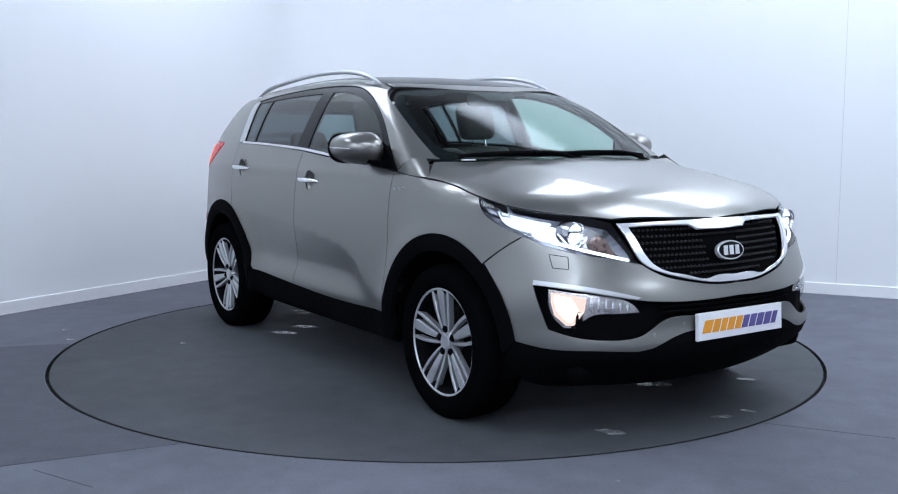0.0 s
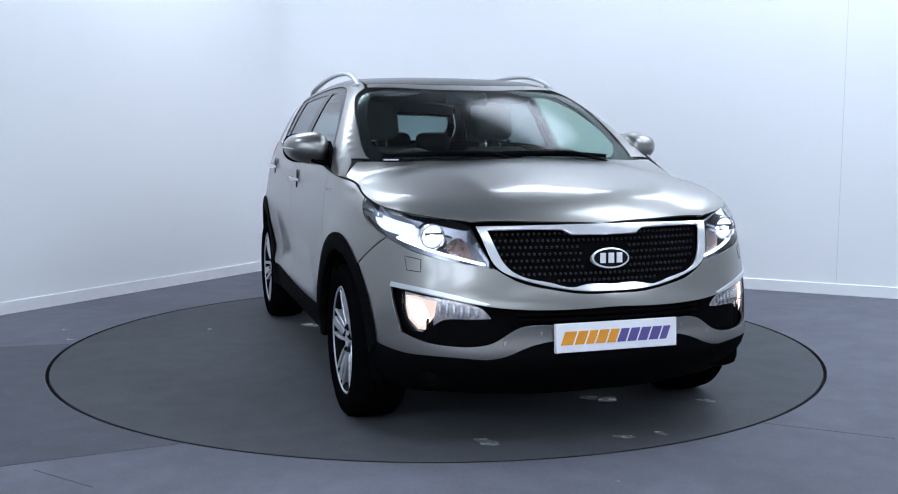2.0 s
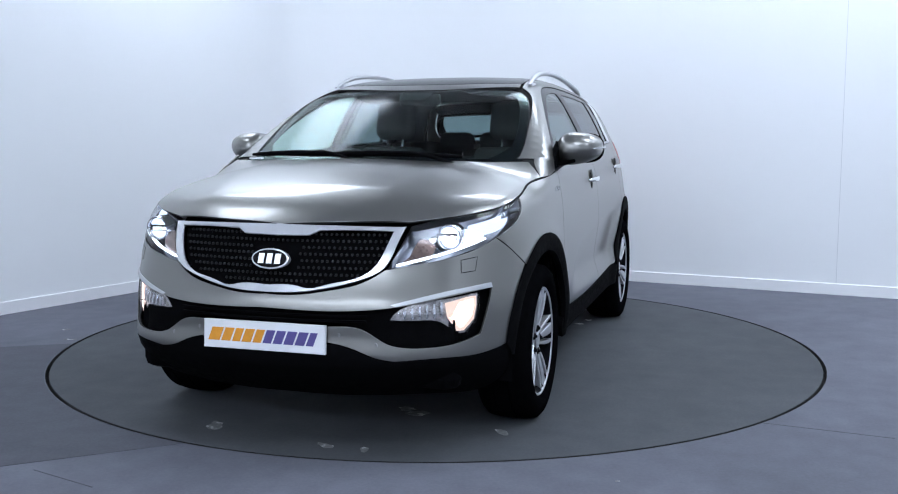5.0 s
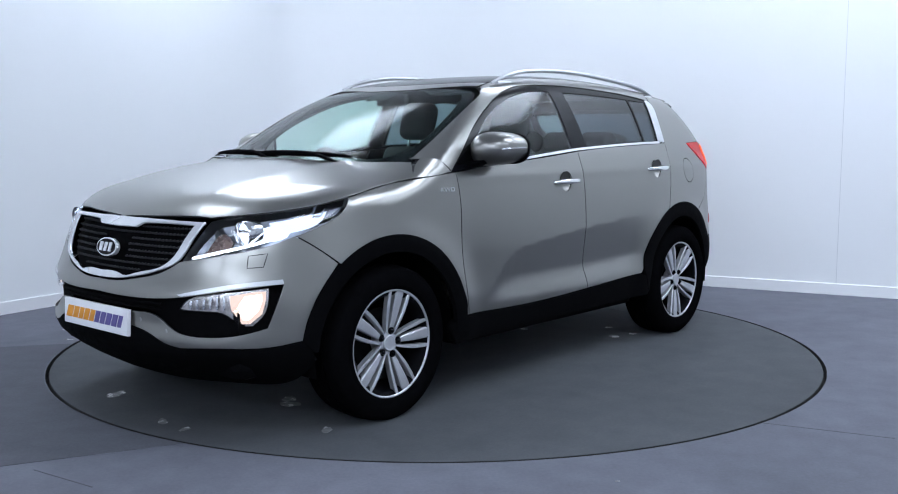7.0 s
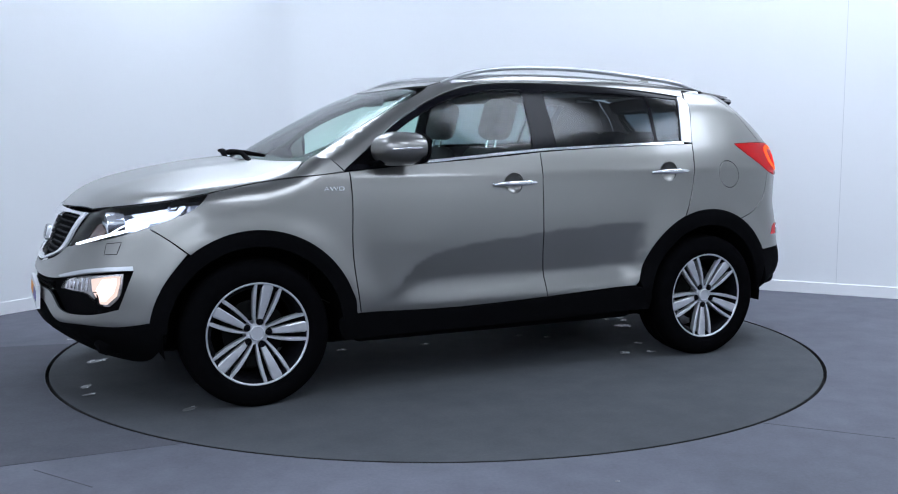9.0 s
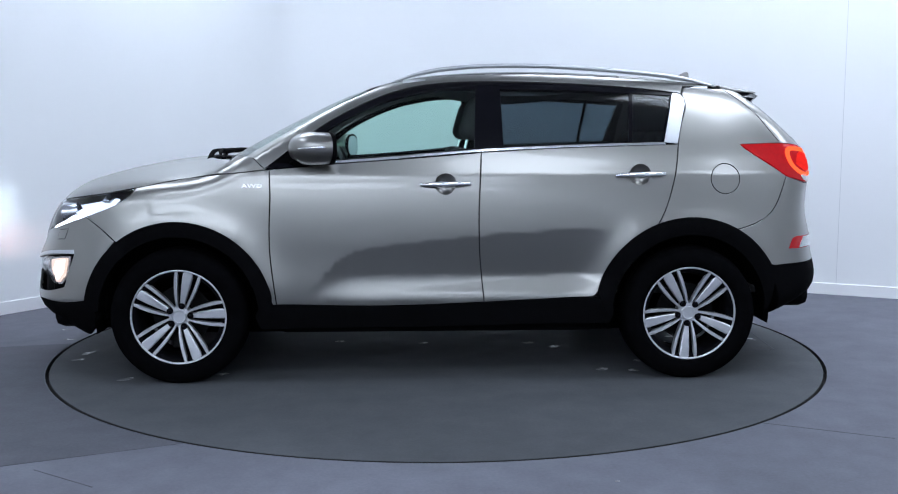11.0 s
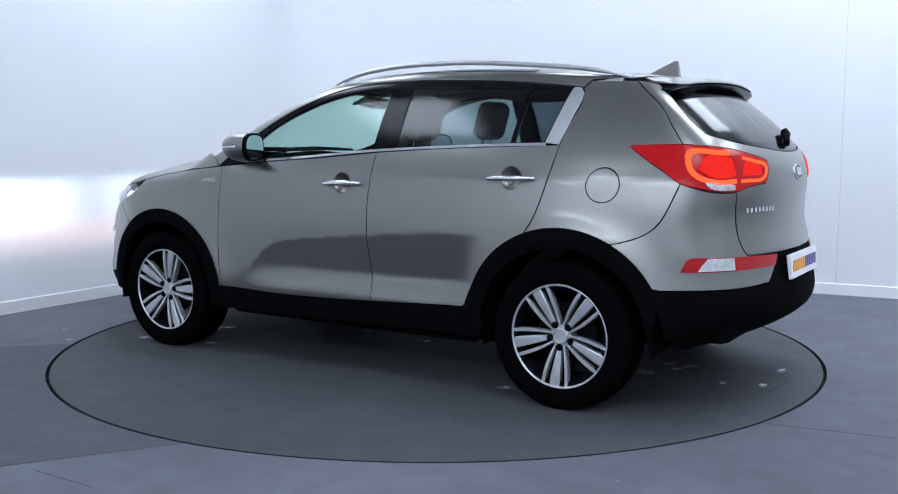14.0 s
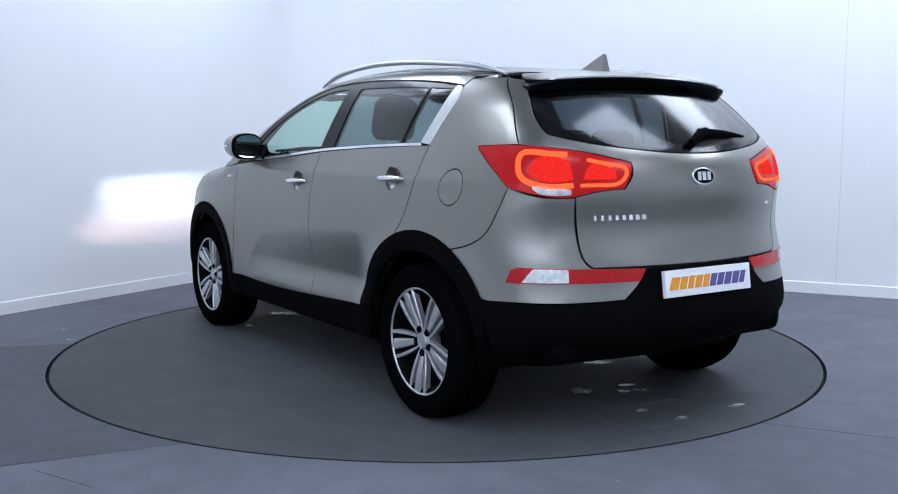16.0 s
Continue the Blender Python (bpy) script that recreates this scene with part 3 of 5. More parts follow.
# painted sheets
fender = skin("fender", "side", lower, [[(1.338, 1.042), (1.12, 1.071), (.85, 1.096)], FRONT_SEAM, ring(AX, WZ, .487, 172.5, 52), WING_SEAM[1::-1], LAMP_LOW[2::-1]], PAINT, car)
door_f = skin("front_door", "side", flat_skin, [[(.211, 1.147), (.567, 1.122), (.85, 1.096)], FRONT_SEAM, [(.39, .397), (-.244, .413)], MID_SEAM[-2::-1] + [(-.232, 1.183)]], PAINT, car, holes=[circle(-.045, 1.02, .054)], res=.021)
door_r = skin("rear_door", "side", flat_skin, [[(-.79, 1.211), (-.495, 1.199), (-.232, 1.183)], MID_SEAM, [(-.5, .425), (-.805, .44)], ring(-AX, WZ, .502, 14, 69), REAR_SEAM[-2::-1]], PAINT, car, holes=[circle(-1.05, 1.066, .054)], res=.021)
quarter = skin("rear_quarter", "side", upper, [[(-1.30, 1.35), (-1.328, 1.44), (-1.318, 1.488)], [(-1.34, 1.526)], [GATE_SEAM[0]], GATE_SEAM[1:], [TAIL_EDGE[0]], TAIL_EDGE[1:], TAIL_SEAM[1:], ring(-AX, WZ, .500, 119.5, 69), REAR_SEAM[-2::-1]], PAINT, car, holes=[circle(-1.505, 1.046, .0815)])
skin("fuel_flap", "side", upper, circle(-1.505, 1.046, .0815), PAINT, quarter, one=True, res=.03, gap=.0065)
blank = skin("filler_blank", "side", upper, circle(-1.505, 1.046, .083), PAINT, quarter, res=.03, gap=0)
bpy.data.objects.remove(blank[0])
skin("cowl_corner", "side", cowl, [[(1.0, 1.080), (.875, 1.097)], [(.905, 1.13), (.935, 1.158)], [(1.01, 1.172)], [(1.055, 1.145), (1.10, 1.108), (1.135, 1.074)]], PAINT, car)
skin("roof_side", "arch", upper, [[(.752, .828, 1.193), (.611, .774, 1.302), (.409, .705, 1.42), (.263, .661, 1.484), (.114, .628, 1.527), (-.068, .61, 1.55), (-.282, .606, 1.556), (-.495, .61, 1.553), (-.796, .621, 1.54), (-1.094, .634, 1.517), (-1.315, .645, 1.49)], [(-1.34, .593, 1.528)], [(-1.535, .549, 1.526)],
     [(-1.0, .535, 1.57), (-.4, .535, 1.598), (0, .535, 1.59), (.22, .545, 1.55), (.30, .56, 1.53)], [(.36, .61, 1.497), (.48, .65, 1.44), (.67, .685, 1.345), (.86, .71, 1.24), (1.0, .72, 1.16)], [(.93, .84, 1.15)], [(.875, .866, 1.099)]], PAINT, car)
LAMP_TOP = [(1.9, .642, .942), (1.8, .735, .957), (1.65, .81, .980), (1.515, .82, 1.006)]
WING_TOP = [(1.42, 1.026), (1.338, 1.042), (1.22, 1.060), (1.12, 1.072)]
edge = np.concatenate([surface(lower, *rays("nose", np.array([flatten("nose", p) for p in LAMP_TOP])))[0], surface(lower, *rays("side", np.array(WING_TOP)))[0]])
bonnet = skin("bonnet", "top", lower, [[(2.06, .25), (1.995, .52)], [(p[0], p[1]) for p in edge], [(1.085, .81), (1.055, .775)], [(1.09, .70), (1.15, .58), (1.225, .4), (1.262, .2), (1.268, 0)], [(2.088, 0)]], PAINT, car, whole=True)
skin("roof_header", "arch", upper, [[(.385, .25, 1.52), (.30, .545, 1.53)], [(.215, .535, 1.55)], [(.28, .25, 1.55), (.30, 0, 1.55)], [(.41, 0, 1.5)]], PAINT, car, whole=True)
skin("roof_glass", "arch", upper, [[(.28, .25, 1.55), (.215, .535, 1.55)], [(0, .535, 1.59), (-.4, .535, 1.598), (-1.0, .535, 1.57)], [(-1.03, .25, 1.59), (-1.04, 0, 1.59)], [(.30, 0, 1.55)]], GLOSS, car, whole=True, label="dark glass roof panel")
skin("roof", "arch", upper, [[(-1.03, .25, 1.59), (-1.0, .535, 1.57)], [(-1.535, .535, 1.526)], [(-1.62, .4, 1.53), (-1.69, .2, 1.53), (-1.70, 0, 1.53)], [(-1.04, 0, 1.59)]], PAINT, car, whole=True)
bumper_f = skin("front_bumper", "nose", lower, [
    [(2.2, .126, .656), (2.181, .258, .675), (2.147, .388, .708), (2.115, .462, .752)], [(2.0, .67, .791), (1.9, .76, .82), WING_SEAM[0]], WING_SEAM[1:],
    [(1.70, .90, .66), (1.76, .89, .57), (1.79, .87, .43)], [(1.93, .786, .408), (2.055, .68, .410), (2.148, .508, .403)], [(2.171, .438, .417), (2.187, .37, .446), (2.227, 0, .459)], [(2.223, 0, .537)],
    [(2.20, .25, .537), (2.177, .392, .527), (2.156, .483, .473), (2.12, .58, .455)], [(2.02, .72, .464), (1.925, .79, .49)], [(1.866, .812, .64), (1.858, .815, .664)], [(2.025, .687, .645), (2.133, .507, .612), (2.168, .392, .600), (2.214, 0, .601)], [(2.205, 0, .655)]], PAINT, car, whole=True, res=.03)
tailgate = skin("tailgate", "tail", upper, [[(-2.077, .125, 1.195), (-2.047, .328, 1.212), (-1.966, .568, 1.248), (-1.915, .66, 1.272)], [(-1.83, .665, 1.351), (-1.70, .6, 1.475), (-1.66, .58, 1.505)], [GATE_SEAM[0]], GATE_SEAM[1:],
    [(-1.9, .69, 1.224), (-1.996, .593, 1.209), (-2.093, .365, 1.159)], [(-2.103, .362, 1.13), (-2.104, .405, 1.051)], [(-2.069, .534, 1.039), (-2.037, .61, 1.020)], [(-2.035, .6, .892), (-2.044, .592, .823), (-2.069, .573, .755), (-2.081, .55, .736)], [(-2.16, 0, .732)], [(-2.12, 0, 1.192)]], PAINT, car, whole=True, res=.03)
bumper_r = skin("rear_bumper", "tail", upper, [[(-1.90, .78, 1.038), (-1.971, .719, 1.018), (-2.034, .61, 1.017)], [(-2.03, .603, .892), (-2.04, .595, .823), (-2.065, .576, .755), (-2.077, .553, .733)], [(-2.126, .31, .727)], [(-2.128, .343, .674), (-2.131, .424, .605)],
    [(-2.06, .62, .598), (-1.91, .811, .596), (-1.786, .864, .591)], [(-1.729, .879, .606), (-1.67, .89, .66), TAIL_SEAM[-1]], TAIL_SEAM[-2::-1]], PAINT, car, res=.03)

# black cladding
skin("arch_cladding", "side", lower, [ring(AX, WZ, .415, 4, 182), [(.812, .40)], ring(AX, WZ, .489, 173, 10)], BLACK, car, off=.008, thick=.03, gap=.0)
skin("arch_cladding", "side", upper, [ring(-AX, WZ, .415, -2, 182), ring(-AX, WZ, .503, 150, 14)], BLACK, car, off=.008, thick=.03, gap=.0)
skin("sill_cladding", "side", flat_skin, [[(.39, .396), (.82, .415)], [(.93, .36), (.90, .28)], [(0, .285), (-.90, .30)], [(-.92, .38), (-.81, .44)], [(-.5, .425), (-.244, .412)]], BLACK, car, off=.004, thick=.05)
skin("front_valance", "nose", lower, [[(2.187, .37, .446), (2.171, .438, .416), (2.148, .508, .402)], [(2.055, .68, .409), (1.93, .786, .407), (1.79, .87, .43)], [(1.735, .88, .34)], [(1.80, .80, .245), (1.95, .65, .225), (2.0, .35, .21), (2.0, 0, .21)], [(2.227, 0, .458)]], BLACK, car, whole=True, thick=.05)
skin("bumper_insert", "nose", lower, [[(2.168, .392, .61), (2.133, .507, .622), (2.0, .70, .665), (1.845, .82, .676)], [(1.86, .82, .60), (1.91, .80, .478)], [(2.02, .73, .45), (2.12, .59, .442), (2.156, .49, .46), (2.187, .392, .515), (2.22, 0, .52)], [(2.21, 0, .62)]], BLACK, car, whole=True, off=-.035, gap=0)
for z in (.552, .574):
    skin("intake_slat", "nose", lower, [[(2.17, .40, z)], [(2.17, .40, z + .007)], [(2.21, 0, z + .007)], [(2.21, 0, z)]], BLACK, car, whole=True, off=-.012, gap=0, res=.04)
skin("rear_valance", "tail", upper, [[(-2.15, .312, .722)], [(-2.15, .345, .674), (-2.15, .426, .604)], [(-2.06, .62, .597), (-1.91, .811, .595), (-1.786, .864, .59)], [(-1.729, .879, .605), (-1.68, .89, .65)], [(-1.76, .86, .52), (-1.80, .84, .38)], [(-1.84, .76, .31), (-1.95, .5, .295), (-1.98, 0, .285)], [(-2.19, 0, .728)]], BLACK, car, whole=True, thick=.04)

# grille
skin("grille_frame", "front", lower, [[(.25, .915), (.513, .911)], [(.492, .84), (.458, .757), (.382, .714), (.258, .681), (.126, .661), (0, .658)], [(0, .688)], [(.13, .688), (.165, .681), (.25, .698), (.371, .728), (.412, .757), (.448, .83), (.468, .893)], [(.30, .896), (.178, .893)], [(.142, .874)], [(0, .872)], [(0, .917)]], BADGE, car, whole=True, off=.006, res=.02, label="chrome grille surround")
grille = skin("grille", "front", lower, [[(.2, .90), (.48, .90)], [(.44, .77), (.37, .715), (.2, .675), (0, .67)], [(0, .90)]], BLACK, car, whole=True, off=-.035, gap=0, label="black honeycomb radiator grille")


def grille_studs(bm):
    for i in range(8):
        z = .70 + i * .0255
        half = np.interp(z, (.68, .72, .76, .89), (.10, .34, .41, .455))
        for k in range(-22, 23):
            y = (k + .5 * (i % 2)) * .021
            if abs(y) < half and not (abs(y) < .105 and .735 < z < .835) and not (abs(y) < .15 and z > .865):
                x = float(nose(z)) - .29 * y * y - .33 * y ** 6 - .028
                bmesh.ops.create_cone(bm, cap_ends=True, segments=6, radius1=.0065, radius2=.003, depth=.012, matrix=pose(x, y, z, 0, 90, 0))


bm = bmesh.new()
grille_studs(bm)
tagged(part("grille_studs", bm, shader("stud_plastic", (.018, .018, .021), .6, .0, 0, .2, 60, 0, 1, 0, .2), grille), kind="stuff")


def emblem(x, z, turn, parent, w=.082, h=.042):
    oval = lambda a, b: [(a * math.cos(t * math.pi / 18), b * math.sin(t * math.pi / 18)) for t in range(36)]
    at = Matrix(((0, 0, 1, 0), (1, 0, 0, 0), (0, 1, 0, 0), (0, 0, 0, 1)))
    m = Matrix.Translation((x, 0, z)) @ Matrix.Rotation(radians(turn), 4, "Z") @ Matrix.Rotation(radians(-14), 4, "Y") @ at
    bm = bmesh.new()
    prism(bm, oval(w, h), -.012, .006, m, .003)
    ob = smooth_faces(part("emblem", bm, BADGE, parent, "oval chrome badge with dark centre"), 35)
    bm = bmesh.new()
    prism(bm, oval(w * .9, h * .84), .004, .0075, m)
    part("emblem_field", bm, GLOSS, ob)
    bm = bmesh.new()
    for u in (-.036, 0, .036):
        q = h / .042
        prism(bm, [(w / .082 * (u - .014), -.020 * q), (w / .082 * (u + .010), -.020 * q), (w / .082 * (u + .014), .020 * q), (w / .082 * (u - .010), .020 * q)], .006, .0105, m)
    part("emblem_bars", bm, BADGE, ob)


emblem(2.168, .785, 0, car)
emblem(-2.149, 1.095, 180, tailgate, .066, .038)


# plates: white boards with one row of orange and one of purple bars
def number_plate(x, z, back, parent):
    at = Matrix(((0, 0, 1, 0), (1, 0, 0, 0), (0, 1, 0, 0), (0, 0, 0, 1)))
    m = Matrix.Translation((x, 0, z)) @ (Matrix.Rotation(math.pi, 4, "Z") if back else Matrix()) @ Matrix.Rotation(radians(-3 if not back else -8), 4, "Y") @ at
    bm = bmesh.new()
    prism(bm, [(-.262, -.056), (.262, -.056), (.262, .056), (-.262, .056)], -.012, .006, m, .003)
    ob = part("number_plate", bm, PLATE, parent, "white dealer plate with orange and purple bars")
    u = -.232
    for k in range(10):
        w = (.058, .048, .042, .048, .044, .044, .046, .048, .048, .038)[k]
        bm = bmesh.new()
        s = .010
        lo, hi = u, u + w - .008
        prism(bm, [(lo - s, -.026), (hi - s, -.026), (hi + s, .026), (lo + s, .026)], .006, .0085, m, .001)
        part("bar", bm, ORANGE if k < 5 else PURPLE, ob)
        u += w
    return ob


number_plate(2.236, .489, False, car)
number_plate(-2.195, .658, True, car)

# glass
skin("windscreen", "front", upper, [[(.3, 1.527), (.5, 1.517), (.565, 1.51)], [(.61, 1.485), (.65, 1.435), (.685, 1.34), (.71, 1.235), (.735, 1.14)], [(.5, 1.125), (0, 1.115)], [(0, 1.532)]], SCREEN, car, whole=True, off=-.003, thick=.004).visible_shadow = False
skin("screen_border", "front", upper, [[(.3, 1.527), (.5, 1.517), (.565, 1.51)], [(.61, 1.485), (.65, 1.435), (.685, 1.34), (.71, 1.235), (.735, 1.14)], [(.5, 1.125), (0, 1.115)], [(0, 1.165)], [(.4, 1.17), (.62, 1.19), (.66, 1.23)], [(.645, 1.33), (.61, 1.42), (.575, 1.47), (.53, 1.495)], [(.3, 1.507), (.09, 1.51), (.08, 1.48), (0, 1.475)], [(0, 1.532)]], GLOSS, car, whole=True, off=-.009, thick=.003, gap=0)
FG = [[(.16, 1.163), (.62, 1.131)], [(.66, 1.165), (.635, 1.235)], [(.56, 1.298), (.406, 1.389), (.23, 1.462), (.05, 1.506), (-.077, 1.521), (-.215, 1.521)], [(-.2, 1.205)]]
RG = [[(-.615, 1.516), (-.794, 1.510), (-1.033, 1.498)], [(-1.005, 1.232)], [(-.348, 1.21)], [(-.343, 1.52)]]
QG = [[(-1.255, 1.485)], [(-1.185, 1.238)], [(-1.022, 1.232)], [(-1.050, 1.498)]]
skin("window_frame", "side", upper, [[(-.495, 1.204), (.211, 1.15), (.567, 1.126), (.872, 1.10)], [(.752, 1.193), (.611, 1.302), (.409, 1.42), (.263, 1.484), (.114, 1.527), (-.068, 1.55), (-.282, 1.556), (-.495, 1.553), (-.796, 1.54), (-1.094, 1.517), (-1.315, 1.49)], [(-1.328, 1.435), (-1.30, 1.35), (-1.266, 1.23)]], GLOSS, car, holes=[FG, RG, QG], off=-.005, thick=.02, gap=.001, label="gloss black window frame")
for runs, m in ((FG, PANE), (RG, TINTED), (QG, TINTED)):
    for ob in skin("side_window", "side", upper, runs, m, car, off=-.009, thick=.004, gap=-.004):
        ob.visible_shadow = False
skin("belt_strip", "side", upper, [[(-.232, 1.186), (.211, 1.15), (.60, 1.123)], [(.61, 1.134)], [(.211, 1.162), (-.232, 1.198), (-.495, 1.211), (-.79, 1.223), (-1.19, 1.234)], [(-1.2, 1.222)], [(-.79, 1.212), (-.495, 1.2)]], CHROME, car, off=.003, gap=.0005, res=.03, thick=.008)
skin("pillar_trim", "side", upper, [[(-1.262, 1.228)], [(-1.298, 1.35), (-1.326, 1.435)], [(-1.316, 1.484), (-1.272, 1.497)], [(-1.262, 1.482)], [(-1.192, 1.236)]], SATIN, car, off=.002, gap=.001, res=.03, label="brushed metal pillar trim")
skin("rear_window", "tail", upper, [[(-1.80, .3, 1.47), (-1.70, .585, 1.482)], [(-1.83, .66, 1.351), (-1.912, .655, 1.275)], [(-1.966, .566, 1.251), (-2.047, .328, 1.215), (-2.077, .125, 1.198), (-2.12, 0, 1.195)], [(-1.815, 0, 1.47)]], TINTED, car, whole=True, off=-.004, thick=.004).visible_shadow = False
skin("rear_window_border", "tail", upper, [[(-1.80, .3, 1.47), (-1.70, .585, 1.482)], [(-1.83, .66, 1.351), (-1.912, .655, 1.275)], [(-1.966, .566, 1.251), (-2.047, .328, 1.215), (-2.077, .125, 1.198), (-2.12, 0, 1.195)], [(-2.10, 0, 1.235)], [(-2.05, .3, 1.24), (-1.95, .52, 1.275), (-1.90, .585, 1.31)], [(-1.83, .59, 1.37), (-1.76, .555, 1.43)], [(-1.80, .3, 1.44), (-1.815, 0, 1.44)], [(-1.815, 0, 1.47)]], GLOSS, car, whole=True, off=-.011, thick=.003, gap=0)
# lamps
HL = [[(1.998, .532, .910)], [(1.9, .642, .940), (1.8, .735, .955), (1.65, .81, .978), (1.515, .82, 1.004)], [(1.58, .86, .947), (1.66, .855, .907), (1.78, .83, .858), (1.9, .76, .827), (2.0, .67, .797), (2.106, .478, .757)]]
headlight = skin("headlight", "nose", lower, HL, LENS, car, off=0, thick=.004, label="clear headlight with lit lamp")
for ob in headlight:
    ob.visible_shadow = False
skin("lamp_housing", "nose", lower, HL, LAMPDARK, headlight, off=-.13, gap=-.006, thick=-.125)
skin("running_light", "nose", lower, [[(2.0, .66, .808), (1.9, .755, .839), (1.83, .80, .859)], [(1.835, .80, .865)], [(1.9, .75, .846), (2.0, .655, .815), (2.09, .50, .776)], [(2.095, .50, .769)]], LED, headlight, off=-.02, thick=.01, gap=0, res=.02)
# this reflector glows by itself, in place of lamp light thrown back
skin("lamp_reflector", "nose", lower, [[(1.75, .765, .94), (1.62, .82, .965)], [(1.66, .845, .925), (1.80, .80, .88)], [(1.86, .73, .925)]], BEAMGLOW, headlight, off=-.03, thick=.02, gap=0, res=.02)
skin("indicator", "nose", lower, [[(1.99, .58, .885), (2.05, .54, .81)], [(2.07, .52, .79)], [(2.0, .63, .825), (1.97, .62, .85)]], AMBER, headlight, off=-.045, thick=.02, gap=0, res=.02)

LAMP = Matrix.Translation((1.925, .665, .868)) @ Matrix.Rotation(radians(94), 4, "Y")


def projector(bm):
    lathe(bm, [(.030, -.055), (.036, -.05), (.040, .01), (.046, .022), (.050, .024), (.052, .016), (.050, -.05)], LAMP, 32)


pair("projector", projector, SILVERBOWL, headlight, "chrome projector ring", 50)



def lens_halves(bm):
    """The lit halves of the projector's lens, over and under its slot."""
    for sgn in (1, -1):
        ring = []
        for i in range(13):
            a = radians(20 + 140 * i / 12)
            ring.append(bm.verts.new(LAMP @ Vector((-sgn * .041 * math.sin(a), .041 * math.cos(a), .004 + .006 * math.sin(a)))))
        bm.faces.new(ring if sgn > 0 else ring[::-1])


pair("projector_lens", lens_halves, BEAMSOFT, headlight)
# a glowing sheet added for the brightness of the bowl beside the projector
skin("lit_bowl", "nose", lower, [[(1.90, .70, .90), (1.78, .765, .925)], [(1.80, .80, .878), (1.92, .74, .848)], [(1.945, .70, .862)]], BEAMSOFT, headlight, off=-.055, thick=.01, gap=0, res=.02)
skin("inner_reflector", "nose", lower, [[(1.97, .60, .905), (1.89, .665, .925)], [(1.86, .745, .885), (1.90, .735, .855)], [(1.97, .66, .835)]], SILVERBOWL, headlight, off=-.085, thick=.01, gap=0, res=.02)
SLOT = Matrix.Translation((1.86, .655, .868)) @ Matrix.Rotation(radians(5), 4, "Y")


def beam_box(bm, w, h, d, m):
    """A dark hood, open in front, which gives the beam its edges."""
    for z in (-h / 2, h / 2):
        vs = [bm.verts.new(m @ Vector(p)) for p in ((-.005, -w / 2 * .5, z), (d, -w / 2, z), (d, w / 2, z), (-.005, w / 2 * .5, z))]
        bm.faces.new(vs)
    for y in (-w / 2, w / 2):
        vs = [bm.verts.new(m @ Vector(p)) for p in ((-.005, y * .5, -h / 2), (d, y, -h / 2), (d, y, h / 2), (-.005, y * .5, h / 2))]
        bm.faces.new(vs)
    vs = [bm.verts.new(m @ Vector(p)) for p in ((-.005, -w / 4, -h / 2), (-.005, -w / 4, h / 2), (-.005, w / 4, h / 2), (-.005, w / 4, -h / 2))]
    bm.faces.new(vs)


def beam_source(bm, w, h, m):
    vs = [bm.verts.new(m @ Vector(p)) for p in ((0, -w / 2, -h / 2), (0, w / 2, -h / 2), (0, w / 2, h / 2), (0, -w / 2, h / 2))]
    bm.faces.new(vs)


HOOD = shader("lamp_hood", (.01, .01, .01), .8)
pair("beam_hood", lambda bm: beam_box(bm, .074, .022, .075, SLOT), HOOD, headlight)
pair("beam_source", lambda bm: beam_source(bm, .03, .007, SLOT), BEAM, headlight)

FL = [[(2.132, .518, .593), (2.02, .70, .640), (1.915, .79, .650)], [(1.918, .79, .60), (1.935, .785, .545), (1.975, .755, .500)], [(2.01, .725, .500)], [(2.055, .665, .553), (2.10, .60, .560), (2.147, .495, .562)]]
fog = skin("fog_light", "nose", lower, FL, LENS, car, off=-.012, thick=.004, gap=0, res=.025, label="lit fog light with clear indicator")
for ob in fog:
    ob.visible_shadow = False
skin("fog_housing", "nose", lower, FL, FOGBOWL, fog, off=-.030, thick=.01, gap=-.003, res=.025)
skin("lit_reflector", "nose", lower, [[(2.035, .685, .625), (1.96, .755, .640), (1.922, .785, .640)], [(1.925, .786, .60), (1.94, .78, .545), (1.98, .75, .507)], [(2.006, .727, .507), (2.03, .692, .565)]], FOGSOFT, fog, off=-.024, thick=.004, gap=0, res=.02, smooth=False)
skin("fog_bulb", "nose", lower, [[(1.99, .73, .622), (1.935, .773, .630)], [(1.938, .778, .60), (1.95, .77, .56), (1.985, .745, .522)], [(2.000, .732, .522), (2.015, .71, .57)]], FOG, fog, off=-.021, thick=.004, gap=0, res=.02, smooth=False)
for y in (.535, .56, .585, .61, .635, .66):
    x = 2.13 - (y - .518) * .62
    skin("lens_rib", "nose", lower, [[(x, y, .566)], [(x, y, .598 + (y - .518) * .22)], [(x - .004, y + .006, .598 + (y - .518) * .22)], [(x - .004, y + .006, .566)]], CLEARWHITE, fog, off=-.016, thick=.006, gap=0, res=.03)
FSLOT = Matrix.Translation((2.008, .705, .562)) @ Matrix.Rotation(radians(1.5), 4, "Y")
pair("fog_beam_source", lambda bm: beam_source(bm, .008, .0015, FSLOT), FOGBEAM, fog)
pair("fog_hood", lambda bm: beam_box(bm, .022, .0025, .013, FSLOT), HOOD, fog)
